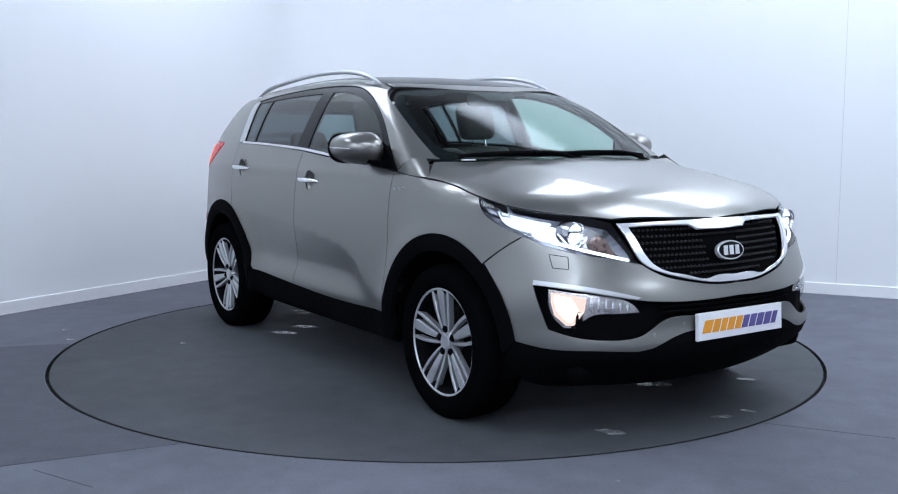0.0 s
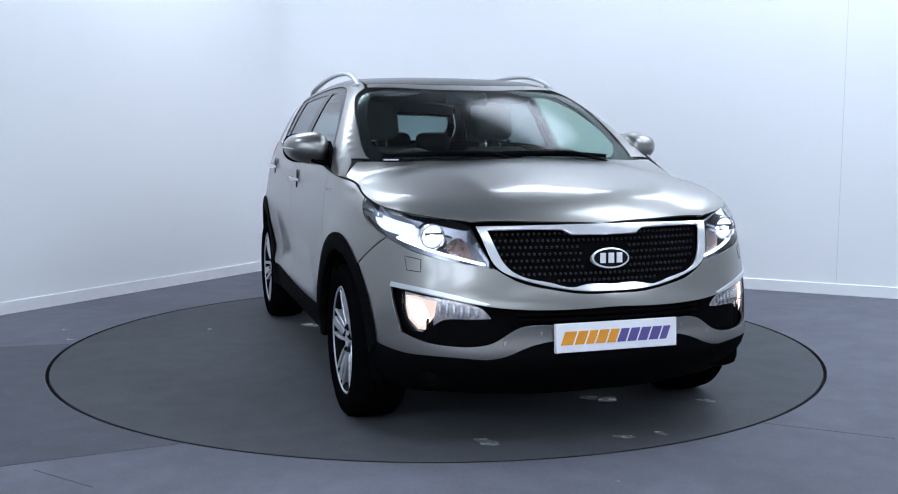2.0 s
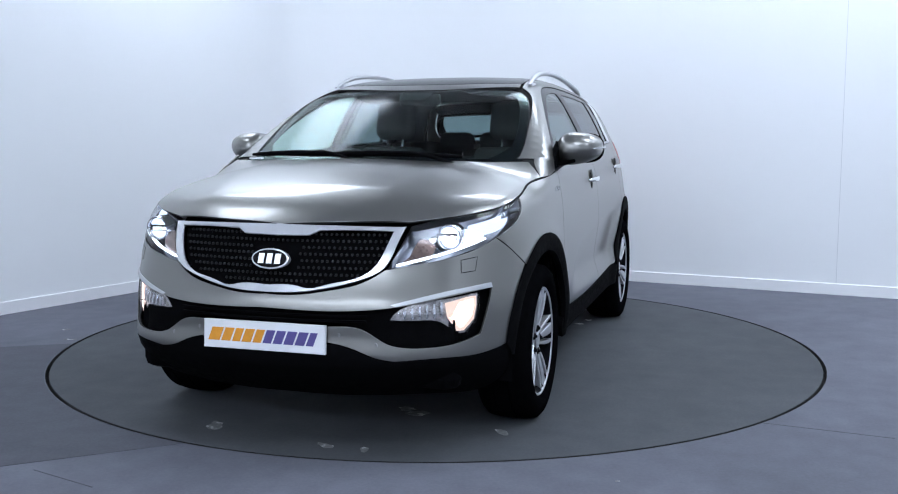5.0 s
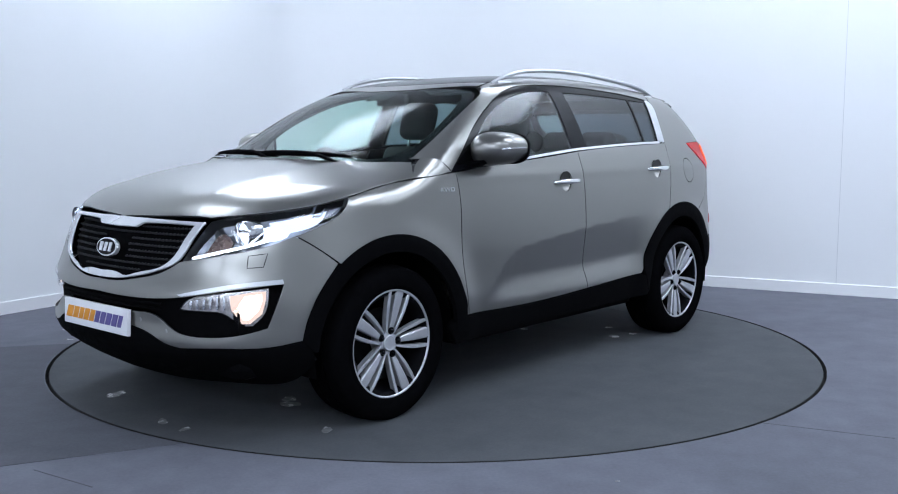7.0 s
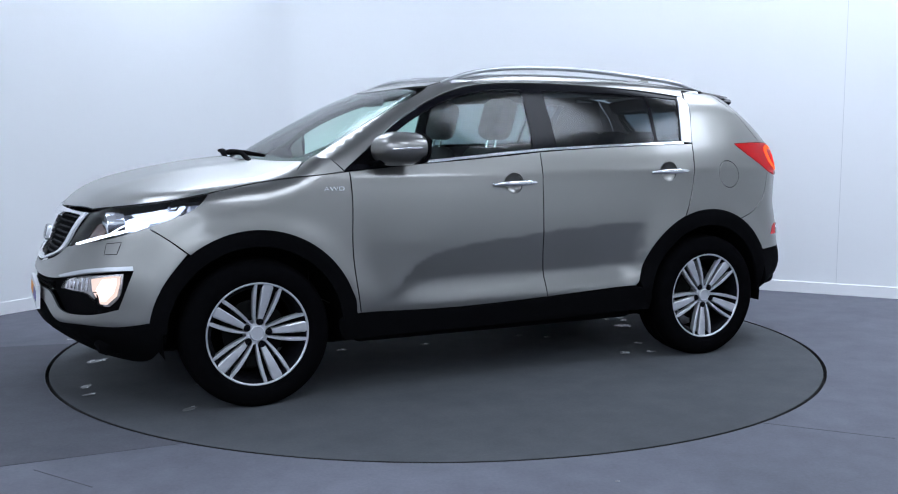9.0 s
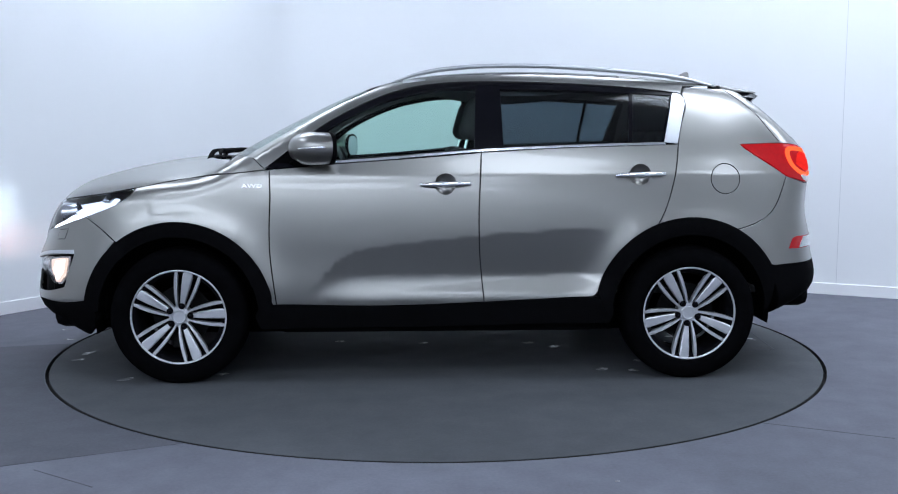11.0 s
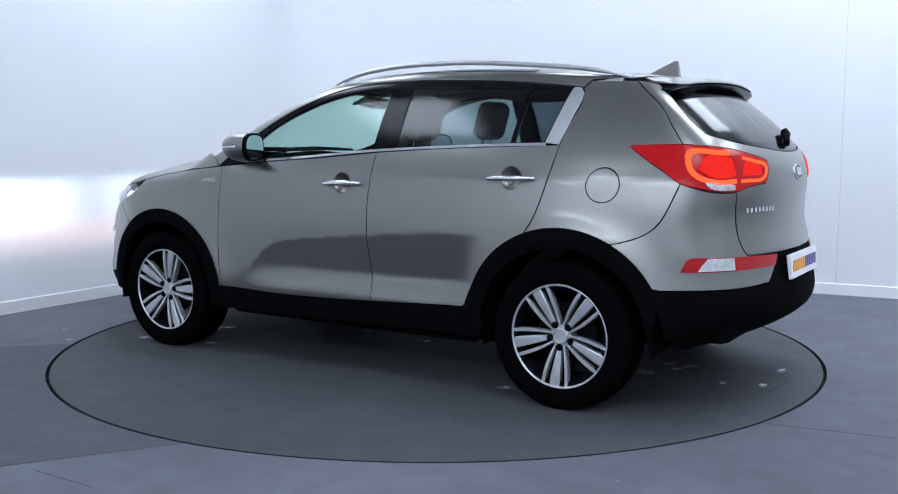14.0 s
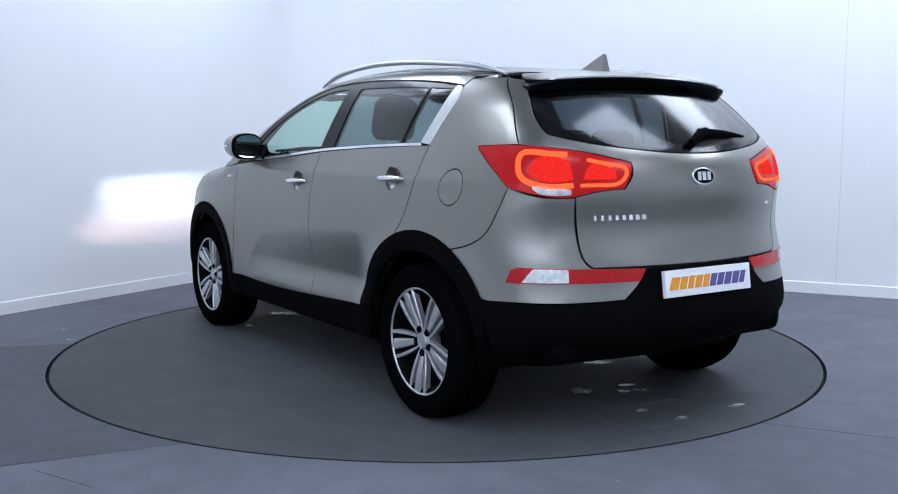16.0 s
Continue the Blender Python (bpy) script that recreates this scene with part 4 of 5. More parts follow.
skin("fog_trim", "nose", lower, [[(2.025, .687, .667), (1.86, .812, .684)], [(1.858, .816, .666)], [(2.0, .71, .657), (2.08, .61, .637), (2.133, .507, .617)], [(2.137, .49, .622)]], SATIN, car, off=.004, gap=0, res=.025, label="satin metal trim strip")
# a near-black sheet round the washer cover draws the shade of its gap
skin("cover_gap_shade", "nose", lower, [[(1.903, .772, .790)], [(1.925, .77, .737)], [(1.972, .725, .733)], [(1.962, .722, .781)]], SHUT_SHADE, bumper_f, off=.0008, gap=-.0015, res=.02, thick=.003)
skin("washer_cover", "nose", lower, [[(1.903, .772, .790)], [(1.925, .77, .737)], [(1.972, .725, .733)], [(1.962, .722, .781)]], PAINT, bumper_f, off=.002, gap=.002, res=.02, thick=.006)
for y, z in ((.30, .505), (.44, .468)):
    x = float(nose(z)) - .29 * y * y - .33 * y ** 6
    pair("parking_sensor", lambda bm: lathe(bm, [(.0005, .004), (.009, .004), (.011, .002), (.011, -.01)], Matrix.Translation((x - .004, y, z)) @ Matrix.Rotation(radians(90), 4, "Y"), 16), shader("sensor_paint", (.30, .30, .29), .4, .6), bumper_f)

TL = [[(-1.83, .741, 1.228), (-1.996, .593, 1.207), (-2.093, .365, 1.156)], [(-2.104, .37, 1.13), (-2.104, .411, 1.052)], [(-2.069, .534, 1.041), (-2.037, .611, 1.022), (-1.973, .72, 1.024), (-1.90, .78, 1.042), *TAIL_EDGE[::-1]]]
tail_lamp = skin("tail_light", "tail", upper, TL, RED, car, off=.004, thick=.02, label="red tail light, lit")

# two unseen sheets, added to keep the lamps' red glow out of the cabin
skin("glow_block", "tail", upper, TL, TRIM, tail_lamp, off=-.022, thick=.006, gap=-.004)
skin("glow_block_inner", "tail", upper, TL, TRIM, tail_lamp, off=-.045, thick=-.03, gap=-.012)

def strip(pts, w):
    """Runs round a line of skin points, w wide."""
    q = run_points([flatten("tail", p) for p in pts], True)
    d = np.gradient(q, axis=0)
    d /= np.linalg.norm(d, axis=1)[:, None]
    n = np.stack([-d[:, 1], d[:, 0]], 1) * w / 2
    a, b = [tuple(p) for p in q + n], [tuple(p) for p in q - n]
    return [a[1:], [b[-1]], b[-2::-1], [a[0]]]


skin("light_guide", "tail", upper, strip([(-1.985, .615, 1.188), (-1.91, .69, 1.196), (-1.855, .74, 1.19), (-1.86, .76, 1.15), (-1.89, .77, 1.10), (-1.94, .745, 1.072), (-2.03, .62, 1.068)], .019), TAILGLOW, tail_lamp, off=.0075, thick=.004, gap=0, res=.02)
skin("light_guide", "tail", upper, strip([(-2.04, .59, 1.067), (-2.075, .50, 1.068), (-2.088, .43, 1.075), (-2.09, .40, 1.10), (-2.085, .39, 1.13), (-2.07, .43, 1.145), (-2.03, .55, 1.168)], .012), TAILGLOW, tail_lamp, off=.0075, thick=.004, gap=0, res=.02)
skin("brake_field", "tail", upper, [[(-1.90, .70, 1.170), (-1.99, .61, 1.165)], [(-2.03, .62, 1.09)], [(-1.95, .73, 1.09), (-1.90, .745, 1.12)]], TAILSOFT, tail_lamp, off=.0065, thick=.003, gap=0, res=.02)
skin("brake_field", "tail", upper, [[(-2.045, .55, 1.145), (-2.075, .44, 1.125)], [(-2.08, .44, 1.092)], [(-2.04, .575, 1.09)]], TAILSOFT, tail_lamp, off=.0065, thick=.003, gap=0, res=.02)
skin("reversing_lens", "tail", upper, [[(-1.94, .75, 1.052), (-2.03, .63, 1.050)], [(-2.03, .63, 1.030)], [(-1.97, .715, 1.031), (-1.955, .735, 1.036)]], CLEARWHITE, tail_lamp, off=.0075, thick=.004, gap=0, res=.02)
refl = skin("rear_reflector", "tail", upper, [[(-1.909, .797, .738)], [(-2.126, .315, .725)], [(-2.128, .345, .676)], [(-1.863, .825, .675)], [(-1.885, .815, .726)]], REFLECT, bumper_r, off=.004, thick=.01, gap=0, res=.025, label="red rear reflector strip")
skin("reversing_light", "tail", upper, [[(-1.955, .755, .733)], [(-2.035, .645, .730)], [(-2.042, .645, .679)], [(-1.925, .79, .679)]], CLEARWHITE, refl, off=.008, thick=.004, gap=0, res=.02)


# mirrors, handles, rails and small fittings
def mirror_shell(bm):
    bmesh.ops.create_uvsphere(bm, u_segments=28, v_segments=18, radius=1)
    for v in bm.verts:
        x, y, z = v.co
        x = max(x, -.35) * (1 if x > 0 else 2.2)
        y2 = math.copysign(abs(y) ** .72, y)
        v.co = (.622 + .118 * x - .03 * y2, .942 + .108 * y2, 1.205 + (.080 - .016 * y2) * math.copysign(abs(z) ** .88, z) + .006 * y2)
    bmesh.ops.recalc_face_normals(bm, faces=bm.faces)


mirror = pair("door_mirror", mirror_shell, PAINT, car, "silver door mirror with indicator strip", 60)
BACK = Matrix.Translation((.5311, .942, 1.205)) @ Matrix(((-.268, 0, -.963, 0), (.963, 0, -.268, 0), (0, 1, 0, 0), (0, 0, 0, 1)))


def mirror_face(w, h):
    """A rounded oblong for the mirror's back."""
    c = [(math.cos(t * math.pi / 14), math.sin(t * math.pi / 14)) for t in range(28)]
    return [(w * math.copysign(abs(a) ** .72, a), h * math.copysign(abs(b) ** .8, b)) for a, b in c]


pair("mirror_rim", lambda bm: prism(bm, mirror_face(.108, .077), -.010, .010, BACK, .003), BLACK, mirror)
pair("mirror_glass", lambda bm: prism(bm, mirror_face(.096, .066), .009, .0112, BACK), MIRROR, mirror)
pair("mirror_indicator", lambda bm: sweep(bm, [(.55, 1.056, 1.210), (.61, 1.052, 1.208), (.665, 1.033, 1.205), (.705, .998, 1.201), (.731, .95, 1.198)], .013, .011, 8, taper=lambda u: 1 - .5 * u), CLEARWHITE, mirror)
pair("mirror_arm", lambda bm: sweep(bm, [(.665, .92, 1.15), (.68, .87, 1.135), (.70, .83, 1.13)], .11, .035, 10), BLACK, mirror)
pair("mirror_base", lambda bm: prism(bm, [(.63, 1.128), (.865, 1.103), (.76, 1.19), (.665, 1.24)], -.85, -.825, Matrix(((1, 0, 0, 0), (0, 0, -1, 0), (0, 1, 0, 0), (0, 0, 0, 1)))), BLACK, car)


def handle(cx, cz):
    y = float(side(cx, cz))

    def build(bm):
        sweep(bm, [(cx + .128, y + .012, cz - .004), (cx + .07, y + .034, cz), (cx, y + .040, cz + .001), (cx - .07, y + .034, cz + .003), (cx - .128, y + .012, cz + .002)], .016, .027, 10, 2.4, taper=lambda u: .35 + .65 * math.sin(math.pi * min(max(u, .03), .97)) ** .5)

    def bowl(bm):
        lathe(bm, [(.056, .0), (.050, -.010), (.036, -.022), (.016, -.028), (.0005, -.029)], Matrix.Translation((cx, y + .001, cz)) @ Matrix.Rotation(radians(-90), 4, "X"), 28)
    return build, bowl


for d, cx, cz in ((door_f, -.047, 1.021), (door_r, -1.052, 1.068)):
    b, w = handle(cx, cz)
    pair("door_handle", b, CHROME, d, "chrome door handle", 80)
    pair("handle_recess", w, PAINT, d)
RAIL = [(.23, .583, 1.550), (.15, .580, 1.578), (.06, .577, 1.603), (-.068, .572, 1.624), (-.342, .57, 1.641), (-.55, .57, 1.641), (-.8, .568, 1.630), (-1.1, .565, 1.606), (-1.34, .56, 1.578), (-1.51, .555, 1.538)]
rail = pair("roof_rail", lambda bm: sweep(bm, RAIL, .036, .024, 14, 2.2, taper=lambda u: min(1, .45 + 5 * u, .45 + 6 * (1 - u))), SATIN, car, "satin silver roof rail", 80)
for x, z in ((.11, 1.564), (-1.42, 1.532)):
    pair("rail_foot", lambda bm: sweep(bm, [(x + .06, .572, z - .012), (x - .06, .572, z - .014)], .03, .035, 8), SATIN, rail, "", 80)


def fin(bm):
    pts = [(-1.33, 0), (-1.39, .026), (-1.46, .060), (-1.522, .089), (-1.540, .087), (-1.550, .0)]
    a = [bm.verts.new((x, -.024 if z == 0 else -.006 - .014 * (1 - z / .08), 1.570 + z - .01)) for x, z in pts]
    b = [bm.verts.new((x, .024 if z == 0 else .006 + .014 * (1 - z / .08), 1.570 + z - .01)) for x, z in pts]
    bm.faces.new(a)
    bm.faces.new(b[::-1])
    for i in range(len(pts)):
        bm.faces.new((a[i], b[i], b[(i + 1) % 6], a[(i + 1) % 6]))
    bmesh.ops.recalc_face_normals(bm, faces=bm.faces)
    bmesh.ops.bevel(bm, geom=bm.edges[:], offset=.004, segments=2, affect="EDGES")


bm = bmesh.new()
fin(bm)
smooth_faces(part("aerial_fin", bm, PAINT, car, "silver shark fin aerial"), 45)


def across(bm, section, half, n=28):
    """Pulls a section of (x, z) points across the car, following the bow of its tail."""
    rows = []
    for i in range(n + 1):
        y = -half + 2 * half * i / n
        e = 1 - max(0, (abs(y) / half - .9) / .1) ** 2 * .6
        c = sum(p[0] for p in section) / len(section), sum(p[1] for p in section) / len(section)
        rows.append([bm.verts.new((c[0] + (x - c[0]) * e + .14 * y * y, y, c[1] + (z - c[1]) * e - .075 * y * y - .06 * y ** 4)) for x, z in section])
    k = len(section)
    for a, b in zip(rows[:-1], rows[1:]):
        for j in range(k):
            bm.faces.new((a[j], a[(j + 1) % k], b[(j + 1) % k], b[j]))
    bm.faces.new(rows[0])
    bm.faces.new(rows[-1][::-1])
    bmesh.ops.recalc_face_normals(bm, faces=bm.faces)


bm = bmesh.new()
across(bm, [(-1.66, 1.530), (-1.74, 1.528), (-1.80, 1.522), (-1.812, 1.514), (-1.80, 1.500), (-1.775, 1.478), (-1.745, 1.458), (-1.70, 1.455)], .60)
spoiler = smooth_faces(part("spoiler", bm, GLOSS, car, "gloss black rear spoiler"), 45)
bm = bmesh.new()
across(bm, [(-1.60, 1.562), (-1.72, 1.549), (-1.808, 1.531), (-1.811, 1.524), (-1.74, 1.5285), (-1.60, 1.540)], .56)
smooth_faces(part("spoiler_top", bm, PAINT, spoiler), 45)
bm = bmesh.new()
sweep(bm, [(-2.098, .02, 1.232), (-2.082, -.035, 1.262), (-2.055, -.12, 1.284)], .03, .042, 10)
w = smooth_faces(part("rear_wiper", bm, BLACK, car, "black rear wiper arm"), 80)
bm = bmesh.new()
sweep(bm, [(-2.058, -.07, 1.278), (-2.04, -.25, 1.276), (-1.998, -.43, 1.262)], .024, .036, 8, taper=lambda u: 1.2 - .85 * u)
smooth_faces(part("wiper_blade", bm, BLACK, w), 80)
for y0, y1, y2 in ((.46, .10, -.30), (-.02, -.30, -.66)):
    bm = bmesh.new()
    sweep(bm, [(1.24 - .05 * y0 * y0, y0, 1.135), (1.235, (y0 + y1) / 2, 1.182), (1.22 - .05 * y1 * y1, y1, 1.184)], .03, .018, 8)
    w = smooth_faces(part("wiper", bm, BLACK, car, "black windscreen wiper"), 80)
    bm = bmesh.new()
    sweep(bm, [(1.20 - .28 * y0 * y0 + .02, y0 + .02, 1.168), (1.205 - .28 * y1 * y1 + .02, y1, 1.182), (1.20 - .28 * y2 * y2 + .02, y2, 1.172)], .02, .024, 8, taper=lambda u: .6 + .6 * math.sin(math.pi * u))
    smooth_faces(part("wiper_blade", bm, BLACK, w), 80)
skin("cowl_panel", "top", scuttle, [[(1.16, .70), (1.21, .62), (1.262, .4), (1.285, 0)], [(1.10, 0)], [(1.06, .4), (.99, .70)]], BLACK, car, whole=True, off=-.03, gap=0)
bm = bmesh.new()
soft_box(bm, (1.115, -.66, 1.150), (1.14, -.59, 1.157), .002, 1)
part("screen_label", bm, PLATE, car)


# side badge with its letters, tailgate badge bars
def letters(text, size, m, material, parent, name):
    cu = bpy.data.curves.new(name, "FONT")
    cu.body, cu.size, cu.extrude, cu.align_x, cu.align_y = text, size, .002, "CENTER", "CENTER"
    cu.space_character = 1.05
    tmp = new(name, cu)
    me = bpy.data.meshes.new_from_object(tmp.evaluated_get(bpy.context.evaluated_depsgraph_get()))
    bpy.data.objects.remove(tmp)
    me.materials.clear()
    me.materials.append(material)
    ob = new(name, me)
    ob.parent, ob.matrix_basis = parent, m
    return tagged(ob, "small chrome lettering")


for s, pa in ((1, fender[0]), (-1, fender[1])):
    y = float(side(.935, 1.012)) + .003
    letters("AWD", .029, Matrix.Translation((.935, s * y, 1.014)) @ Matrix.Rotation(radians(180 if s > 0 else 0), 4, "Z") @ Matrix.Rotation(radians(83), 4, "X") @ Matrix.Diagonal((1.45, 1, 1, 1)), CHROME, pa, "side_badge")
for k in range(8):
    y = .535 - k * .0305
    bm = bmesh.new()
    x = float(tail(.935)) + .27 * y * y + .25 * y ** 6
    soft_box(bm, (x - .004, y - .024, .923), (x + .006, y, .947), .002, 1)
    part("badge_bar", bm, CHROME, tailgate)
bm = bmesh.new()
soft_box(bm, (-2.075, -.53, .955), (-2.055, -.47, .970), .002, 1)
part("badge_bar", bm, CHROME, tailgate)


# wheels
def wheel_at(x, s):
    W0 = Matrix.Translation((x, s * .80, WZ)) @ Matrix.Rotation(radians(-90 * s), 4, "X")
    turn = W0 @ Matrix.Rotation(radians({(1, 1): 40.6, (-1, 1): 12.9, (1, -1): 24, (-1, -1): 50}[(1 if x > 0 else -1, s)]), 4, "Z")
    bm = bmesh.new()
    lathe(bm, [(.205, -.10), (.215, -.08), (.20, .0), (.216, .085), (.227, .096), (.240, .102), (.248, .098), (.248, .086)], W0, 56)
    wheel = smooth_faces(part("wheel", bm, ALLOY_DARK, car, "alloy wheel with five split spokes"), 40)
    bm = bmesh.new()
    lathe(bm, [(.232, -.105), (.245, -.117), (.285, -.122), (.325, -.115), (.343, -.098), (.350, -.06), (.3515, -.04), (.345, -.038), (.345, -.030), (.352, -.028), (.353, 0), (.352, .028), (.345, .030), (.345, .038), (.3515, .04), (.350, .06), (.343, .098), (.325, .115), (.300, .121), (.285, .122), (.265, .120), (.251, .113), (.243, .102)], W0, 72)
    smooth_faces(part("tyre", bm, RUBBER, wheel, "black road tyre"), 50)
    bm = bmesh.new()
    lathe(bm, [(.2345, .099), (.237, .1040), (.243, .1055), (.2465, .103)], W0, 72)
    smooth_faces(part("rim_lip", bm, ALLOY, wheel), 50)
    bm = bmesh.new()
    lathe(bm, [(.06, .0), (.15, .0), (.15, .012), (.06, .012)], W0, 40)
    smooth_faces(part("brake_disc", bm, DISC, wheel), 30)
    bm = bmesh.new()
    soft_box(bm, (-.05, .10, .015), (.05, .17, .05), .01)
    for v in bm.verts:
        v.co = W0 @ v.co
    part("brake_caliper", bm, DISC, wheel)
    bm = bmesh.new()
    lathe(bm, [(.056, .02), (.056, .072), (.052, .078), (.0005, .080)], W0, 40)
    smooth_faces(part("hub", bm, ALLOY, wheel), 40)

    def blade(a0, b0, a1, b1, r0=.050, r1=.2365):
        """A spoke blade between two angles at the hub and two at the rim."""
        rows = []
        for i in range(6):
            u = i / 5
            r = r0 + (r1 - r0) * u
            lo, hi = a0 + (a1 - a0) * u ** .75, b0 + (b1 - b0) * u ** .75
            z = .080 + .020 * math.sin(u * 1.45)
            rows.append([(r, lo, z - .028), (r, lo, z - .003), (r, lo + (hi - lo) * .12, z), (r, hi - (hi - lo) * .12, z), (r, hi, z - .003), (r, hi, z - .028)])
        bm = bmesh.new()
        vs = [[bm.verts.new(turn @ Vector((r * math.cos(radians(a)), r * math.sin(radians(a)), z))) for r, a, z in row] for row in rows]
        for p, q in zip(vs[:-1], vs[1:]):
            for k in range(5):
                bm.faces.new((p[k], p[k + 1], q[k + 1], q[k]))
        bmesh.ops.recalc_face_normals(bm, faces=bm.faces)
        smooth_faces(part("spoke", bm, ALLOY, wheel), 25)

    for g in range(5):
        c = 72 * g
        blade(c - 10, c + 10, c - 6.4, c + 6.4, .050)
        blade(c - 31, c - 20, c - 16.8, c - 12.6, .050)
        blade(c + 20, c + 31, c + 12.6, c + 16.8, .050)
        bm = bmesh.new()
        m = turn @ Matrix.Rotation(radians(c), 4, "Z") @ Matrix.Translation((.056, 0, .0835))
        lathe(bm, [(.0085, .0), (.0085, .006), (.006, .011), (.0005, .0125)], m, 8)
        part("wheel_nut", bm, GLOSS, wheel)
        bm = bmesh.new()
        lathe(bm, [(.0005, .0012), (.0125, .003), (.0155, .002), (.017, -.004)], m, 20)
        smooth_faces(part("nut_well", bm, ALLOY_DARK, wheel), 40)
    bm = bmesh.new()
    lathe(bm, [(.037, .070), (.036, .086), (.032, .089), (.029, .0885), (.028, .0875), (.0005, .0875)], W0, 40)
    smooth_faces(part("wheel_cap", bm, ALLOY, wheel, "silver centre cap"), 40)


for x in (AX, -AX):
    for s in (1, -1):
        wheel_at(x, s)

# underside, wheel housings and inner walls
bm = bmesh.new()
soft_box(bm, (-1.35, -.55, .19), (1.50, .55, .42), .04)
soft_box(bm, (-1.90, -.55, .36), (-1.30, .55, .50), .04)
soft_box(bm, (1.45, -.55, .22), (1.90, .55, .42), .04)
soft_box(bm, (-.84, -.85, .245), (.82, .84, .42), .03)
soft_box(bm, (1.72, -.72, .26), (2.02, .72, .60), .05)
soft_box(bm, (-2.05, -.70, .34), (-1.74, .70, .62), .05)
soft_box(bm, (.95, -.56, .40), (1.85, .56, .88), .05)
part("underbody", bm, BLACK, car, "black underbody")
for x in (AX, -AX):
    def liner(bm):
        rows = [[bm.verts.new((x + .43 * math.cos(radians(a)), y, WZ + .43 * math.sin(radians(a)))) for a in range(-12, 193, 8)] for y in (.50, .875)]
        for i in range(len(rows[0]) - 1):
            bm.faces.new((rows[0][i], rows[0][i + 1], rows[1][i + 1], rows[1][i]))
        bm.faces.new(rows[0])
    pair("wheel_liner", liner, BLACK, car)
skin("inner_fender", "side", lower, [[(1.3, 1.0), (.86, 1.06)], [(.80, .42)], ring(AX, WZ, .47, 170, 56), [(1.70, .86)]], BLACK, car, off=-.05, gap=0, thick=.004, res=.08)
door_card = skin("door_card", "side", flat_skin, [[(.2, 1.10), (.80, 1.07)], [(.80, .36)], [(-.84, .36)], ring(-AX, WZ, .47, 14, 80), [(-1.25, 1.17)], [(-.5, 1.15)]], TRIM, car, off=-.075, gap=0, thick=.004, res=.08)
skin("inner_quarter", "side", upper, [[(-1.28, 1.18), (-1.62, 1.18)], [(-1.76, 1.03)], [(-1.62, .82), (-1.5, .80)], ring(-AX, WZ, .47, 110, 80)], BLACK, car, off=-.05, gap=0, thick=.004, res=.08)
skin("inner_tail", "tail", upper, [[(-2.0, .3, 1.17), (-1.86, .62, 1.20)], [(-1.84, .65, 1.0), (-1.9, .6, .66)], [(-2.1, 0, .66)], [(-2.1, 0, 1.17)]], TRIM, car, whole=True, off=-.05, gap=0, thick=.004, res=.08)
skin("headliner", "arch", upper, [[(.1, .42, 1.58), (-1.5, .42, 1.53)], [(-1.6, 0, 1.53)], [(.25, 0, 1.55)]], LINER, car, whole=True, off=-.035, gap=0, thick=.004, res=.08)
skin("pillar_lining", "arch", upper, [[(.752, .828, 1.213), (.611, .774, 1.322), (.409, .705, 1.44), (.263, .661, 1.494), (.114, .628, 1.534), (-.068, .61, 1.556), (-.495, .61, 1.56), (-.796, .621, 1.545), (-1.294, .645, 1.50)], [(-1.26, .80, 1.22)], [(-1.72, .74, 1.24)], [(-1.52, .50, 1.51)], [(-1.0, .42, 1.57), (0, .42, 1.59), (.22, .45, 1.55)], [(.36, .61, 1.497), (.48, .65, 1.44), (.67, .685, 1.345), (.84, .71, 1.25)]], LINER, car, off=-.03, gap=0, thick=.004, res=.06)

# inside
bm = bmesh.new()
soft_box(bm, (.62, -.68, .78), (1.02, .68, 1.085), .05, 3)
soft_box(bm, (.58, .18, 1.0), (.80, .56, 1.12), .04, 3)
soft_box(bm, (.58, -.56, 1.0), (.80, -.18, 1.12), .04, 3)
part("dashboard", bm, TRIM, car)
bm = bmesh.new()
soft_box(bm, (-1.9, -.70, .42), (.9, .70, .46), .01)
soft_box(bm, (-.35, -.10, .44), (.70, .10, .68), .04)
part("cabin_floor", bm, TRIM, car)
bm = bmesh.new()
m = Matrix.Translation((.50, -.36, 1.02)) @ Matrix.Rotation(radians(-66), 4, "Y")
ringpts = [(.185 * math.cos(t * math.pi / 16), .185 * math.sin(t * math.pi / 16), 0) for t in range(33)]
sweep(bm, [tuple(m @ Vector(p)) for p in ringpts], .03, .03, 8)
prism(bm, [(-.06, -.05), (.06, -.05), (.06, .05), (-.06, .05)], -.02, .02, m, .01)
for a in (0, 180, 270):
    sweep(bm, [tuple(m @ Vector((.05 * math.cos(radians(a)), .05 * math.sin(radians(a)), 0))), tuple(m @ Vector((.18 * math.cos(radians(a)), .18 * math.sin(radians(a)), 0)))], .035, .018, 6)
smooth_faces(part("steering_wheel", bm, TRIM, car), 80)


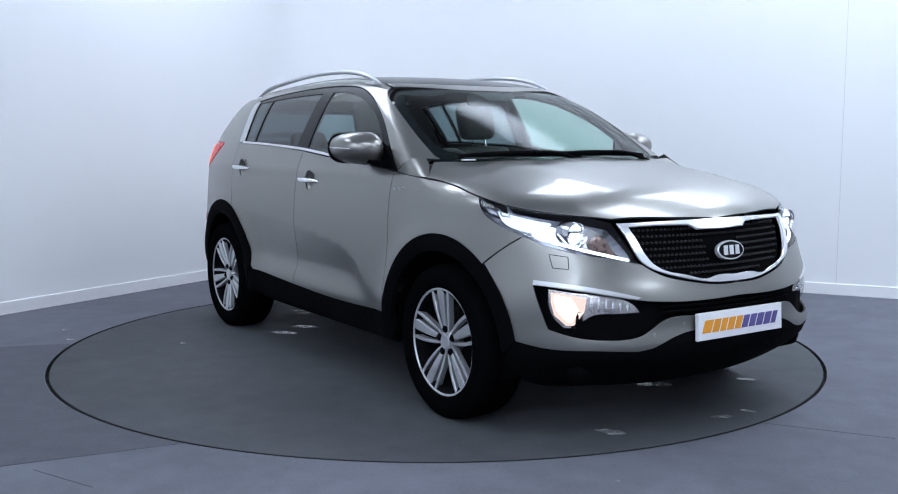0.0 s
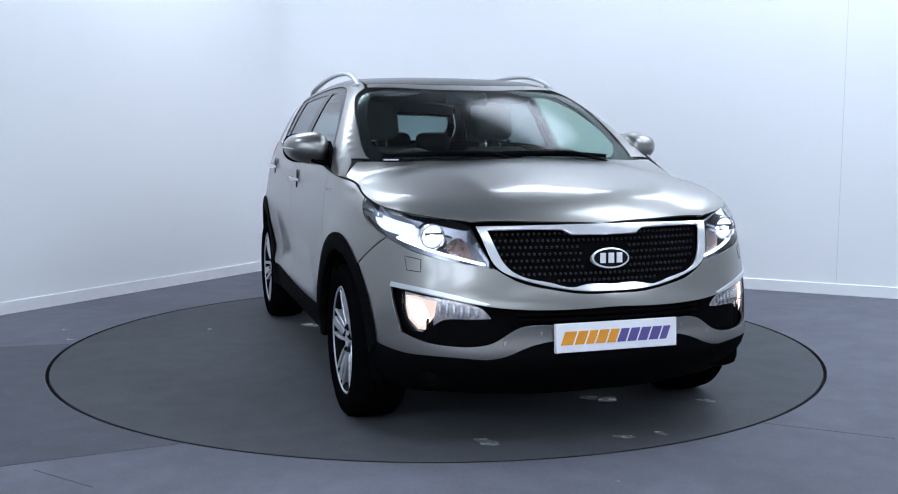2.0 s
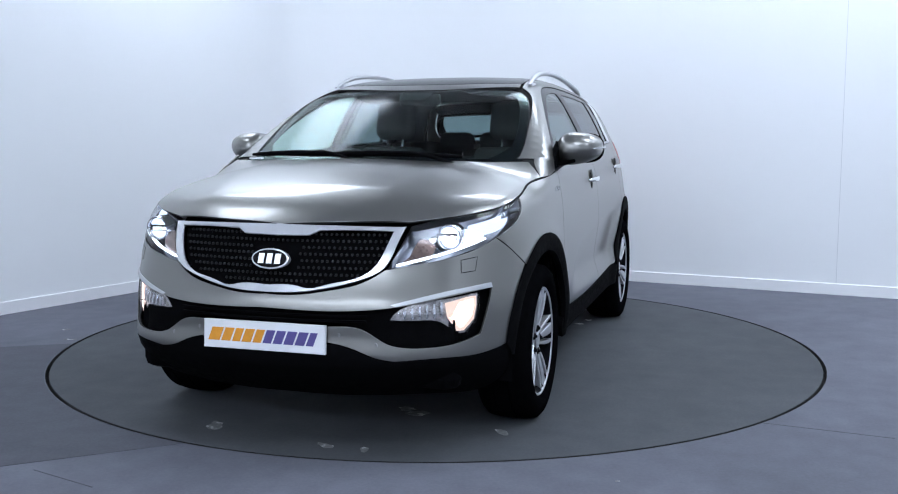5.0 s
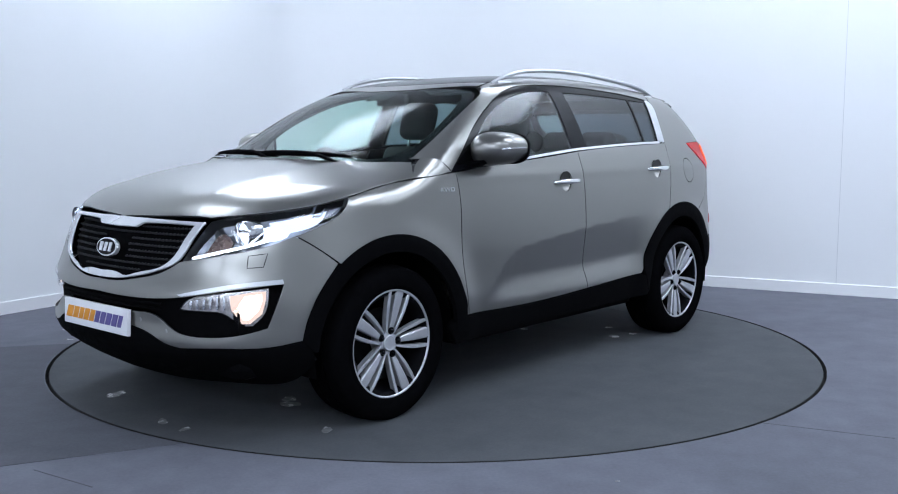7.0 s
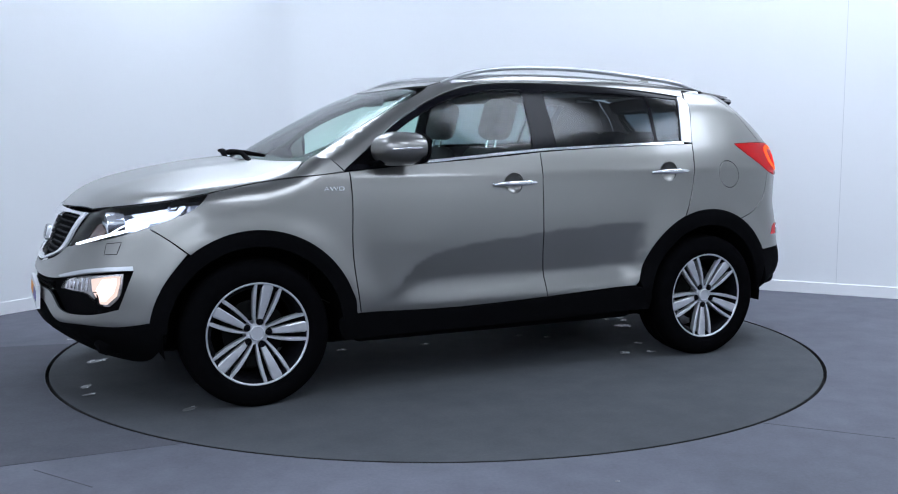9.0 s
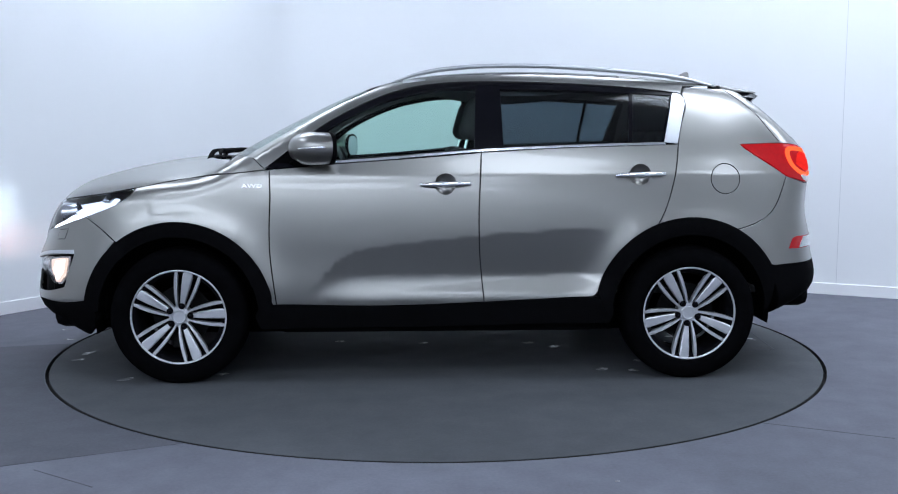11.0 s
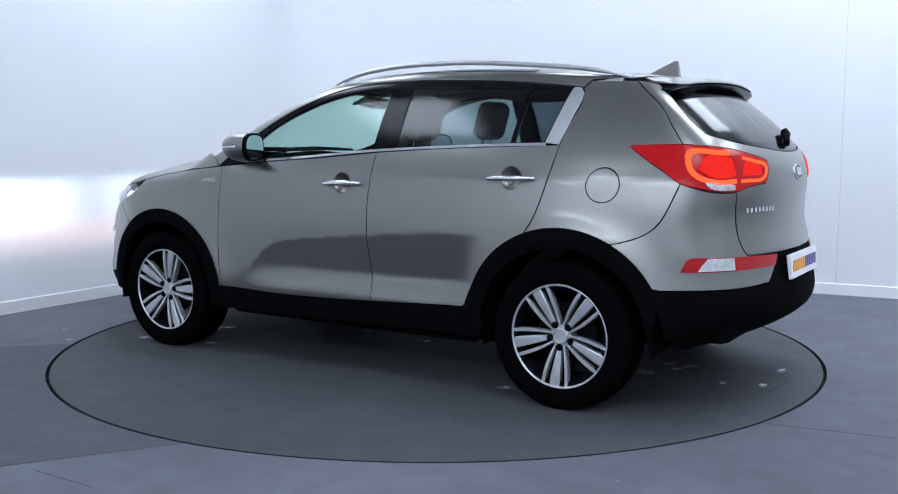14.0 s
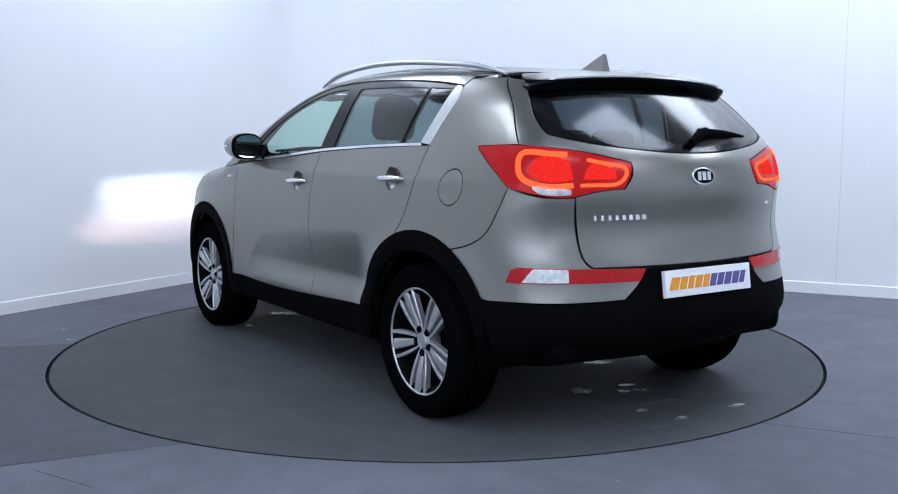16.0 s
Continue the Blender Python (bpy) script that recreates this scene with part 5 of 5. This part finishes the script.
def seat(x, y, w, rear=False):
    bm = bmesh.new()
    soft_box(bm, (x - .25, y - w / 2, .50), (x + .28, y + w / 2, .70), .06, 3)
    ob = smooth_faces(part("seat", bm, CLOTH, car, "dark cloth car seat"), 50)
    bm = bmesh.new()
    soft_box(bm, (-.07, -w / 2, 0), (.07, w / 2, .60 if not rear else .52), .055, 3)
    m = Matrix.Translation((x - .25, y, .62)) @ Matrix.Rotation(radians(-16), 4, "Y")
    for v in bm.verts:
        k = 1 - .18 * max(0, v.co.z - .3) / .3
        v.co.y *= k
        v.co = m @ v.co
    smooth_faces(part("backrest", bm, CLOTH, ob), 50)
    for hy in ((0,) if not rear else (-.30, 0, .30)):
        h = .63 if not rear else .53
        bm = bmesh.new()
        soft_box(bm, (-.06, -.13, -.01 if not rear else 0), (.06, .13, .23 if not rear else .14), .055, 3)
        mm = m @ Matrix.Translation((.0, hy, h + .03))
        for v in bm.verts:
            v.co = mm @ v.co
        hr = smooth_faces(part("headrest", bm, CLOTH, ob), 50)
        for py in (-.05, .05):
            bm = bmesh.new()
            sweep(bm, [tuple(m @ Vector((0, hy + py, h - .06))), tuple(m @ Vector((0, hy + py, h + .05)))], .012, .012, 6, up=(1, 0, 0))
            part("headrest_post", bm, CHROME, hr)


seat(.24, .37, .50)
seat(.24, -.37, .50)
seat(-.85, 0, 1.20, True)
bm = bmesh.new()
soft_box(bm, (.37, -.12, 1.435), (.41, .12, 1.50), .018, 3)
sweep(bm, [(.385, 0, 1.48), (.395, 0, 1.510)], .02, .02, 6, up=(0, 1, 0))
smooth_faces(part("rear_view_mirror", bm, TRIM, car), 45)
bm = bmesh.new()
sweep(bm, [(-1.70, -.42, .335), (-1.93, -.42, .325)], .05, .05, 14, 2.0)
smooth_faces(part("exhaust_pipe", bm, DISC, car), 80)


def motions():
    rows = [(t, Matrix.Rotation(radians(a), 4, "Z")) for t, a in TURN]
    walk(turntable, rows)
    walk(car, [(t, m @ Matrix.Translation(-OFF)) for t, m in rows])


motions()
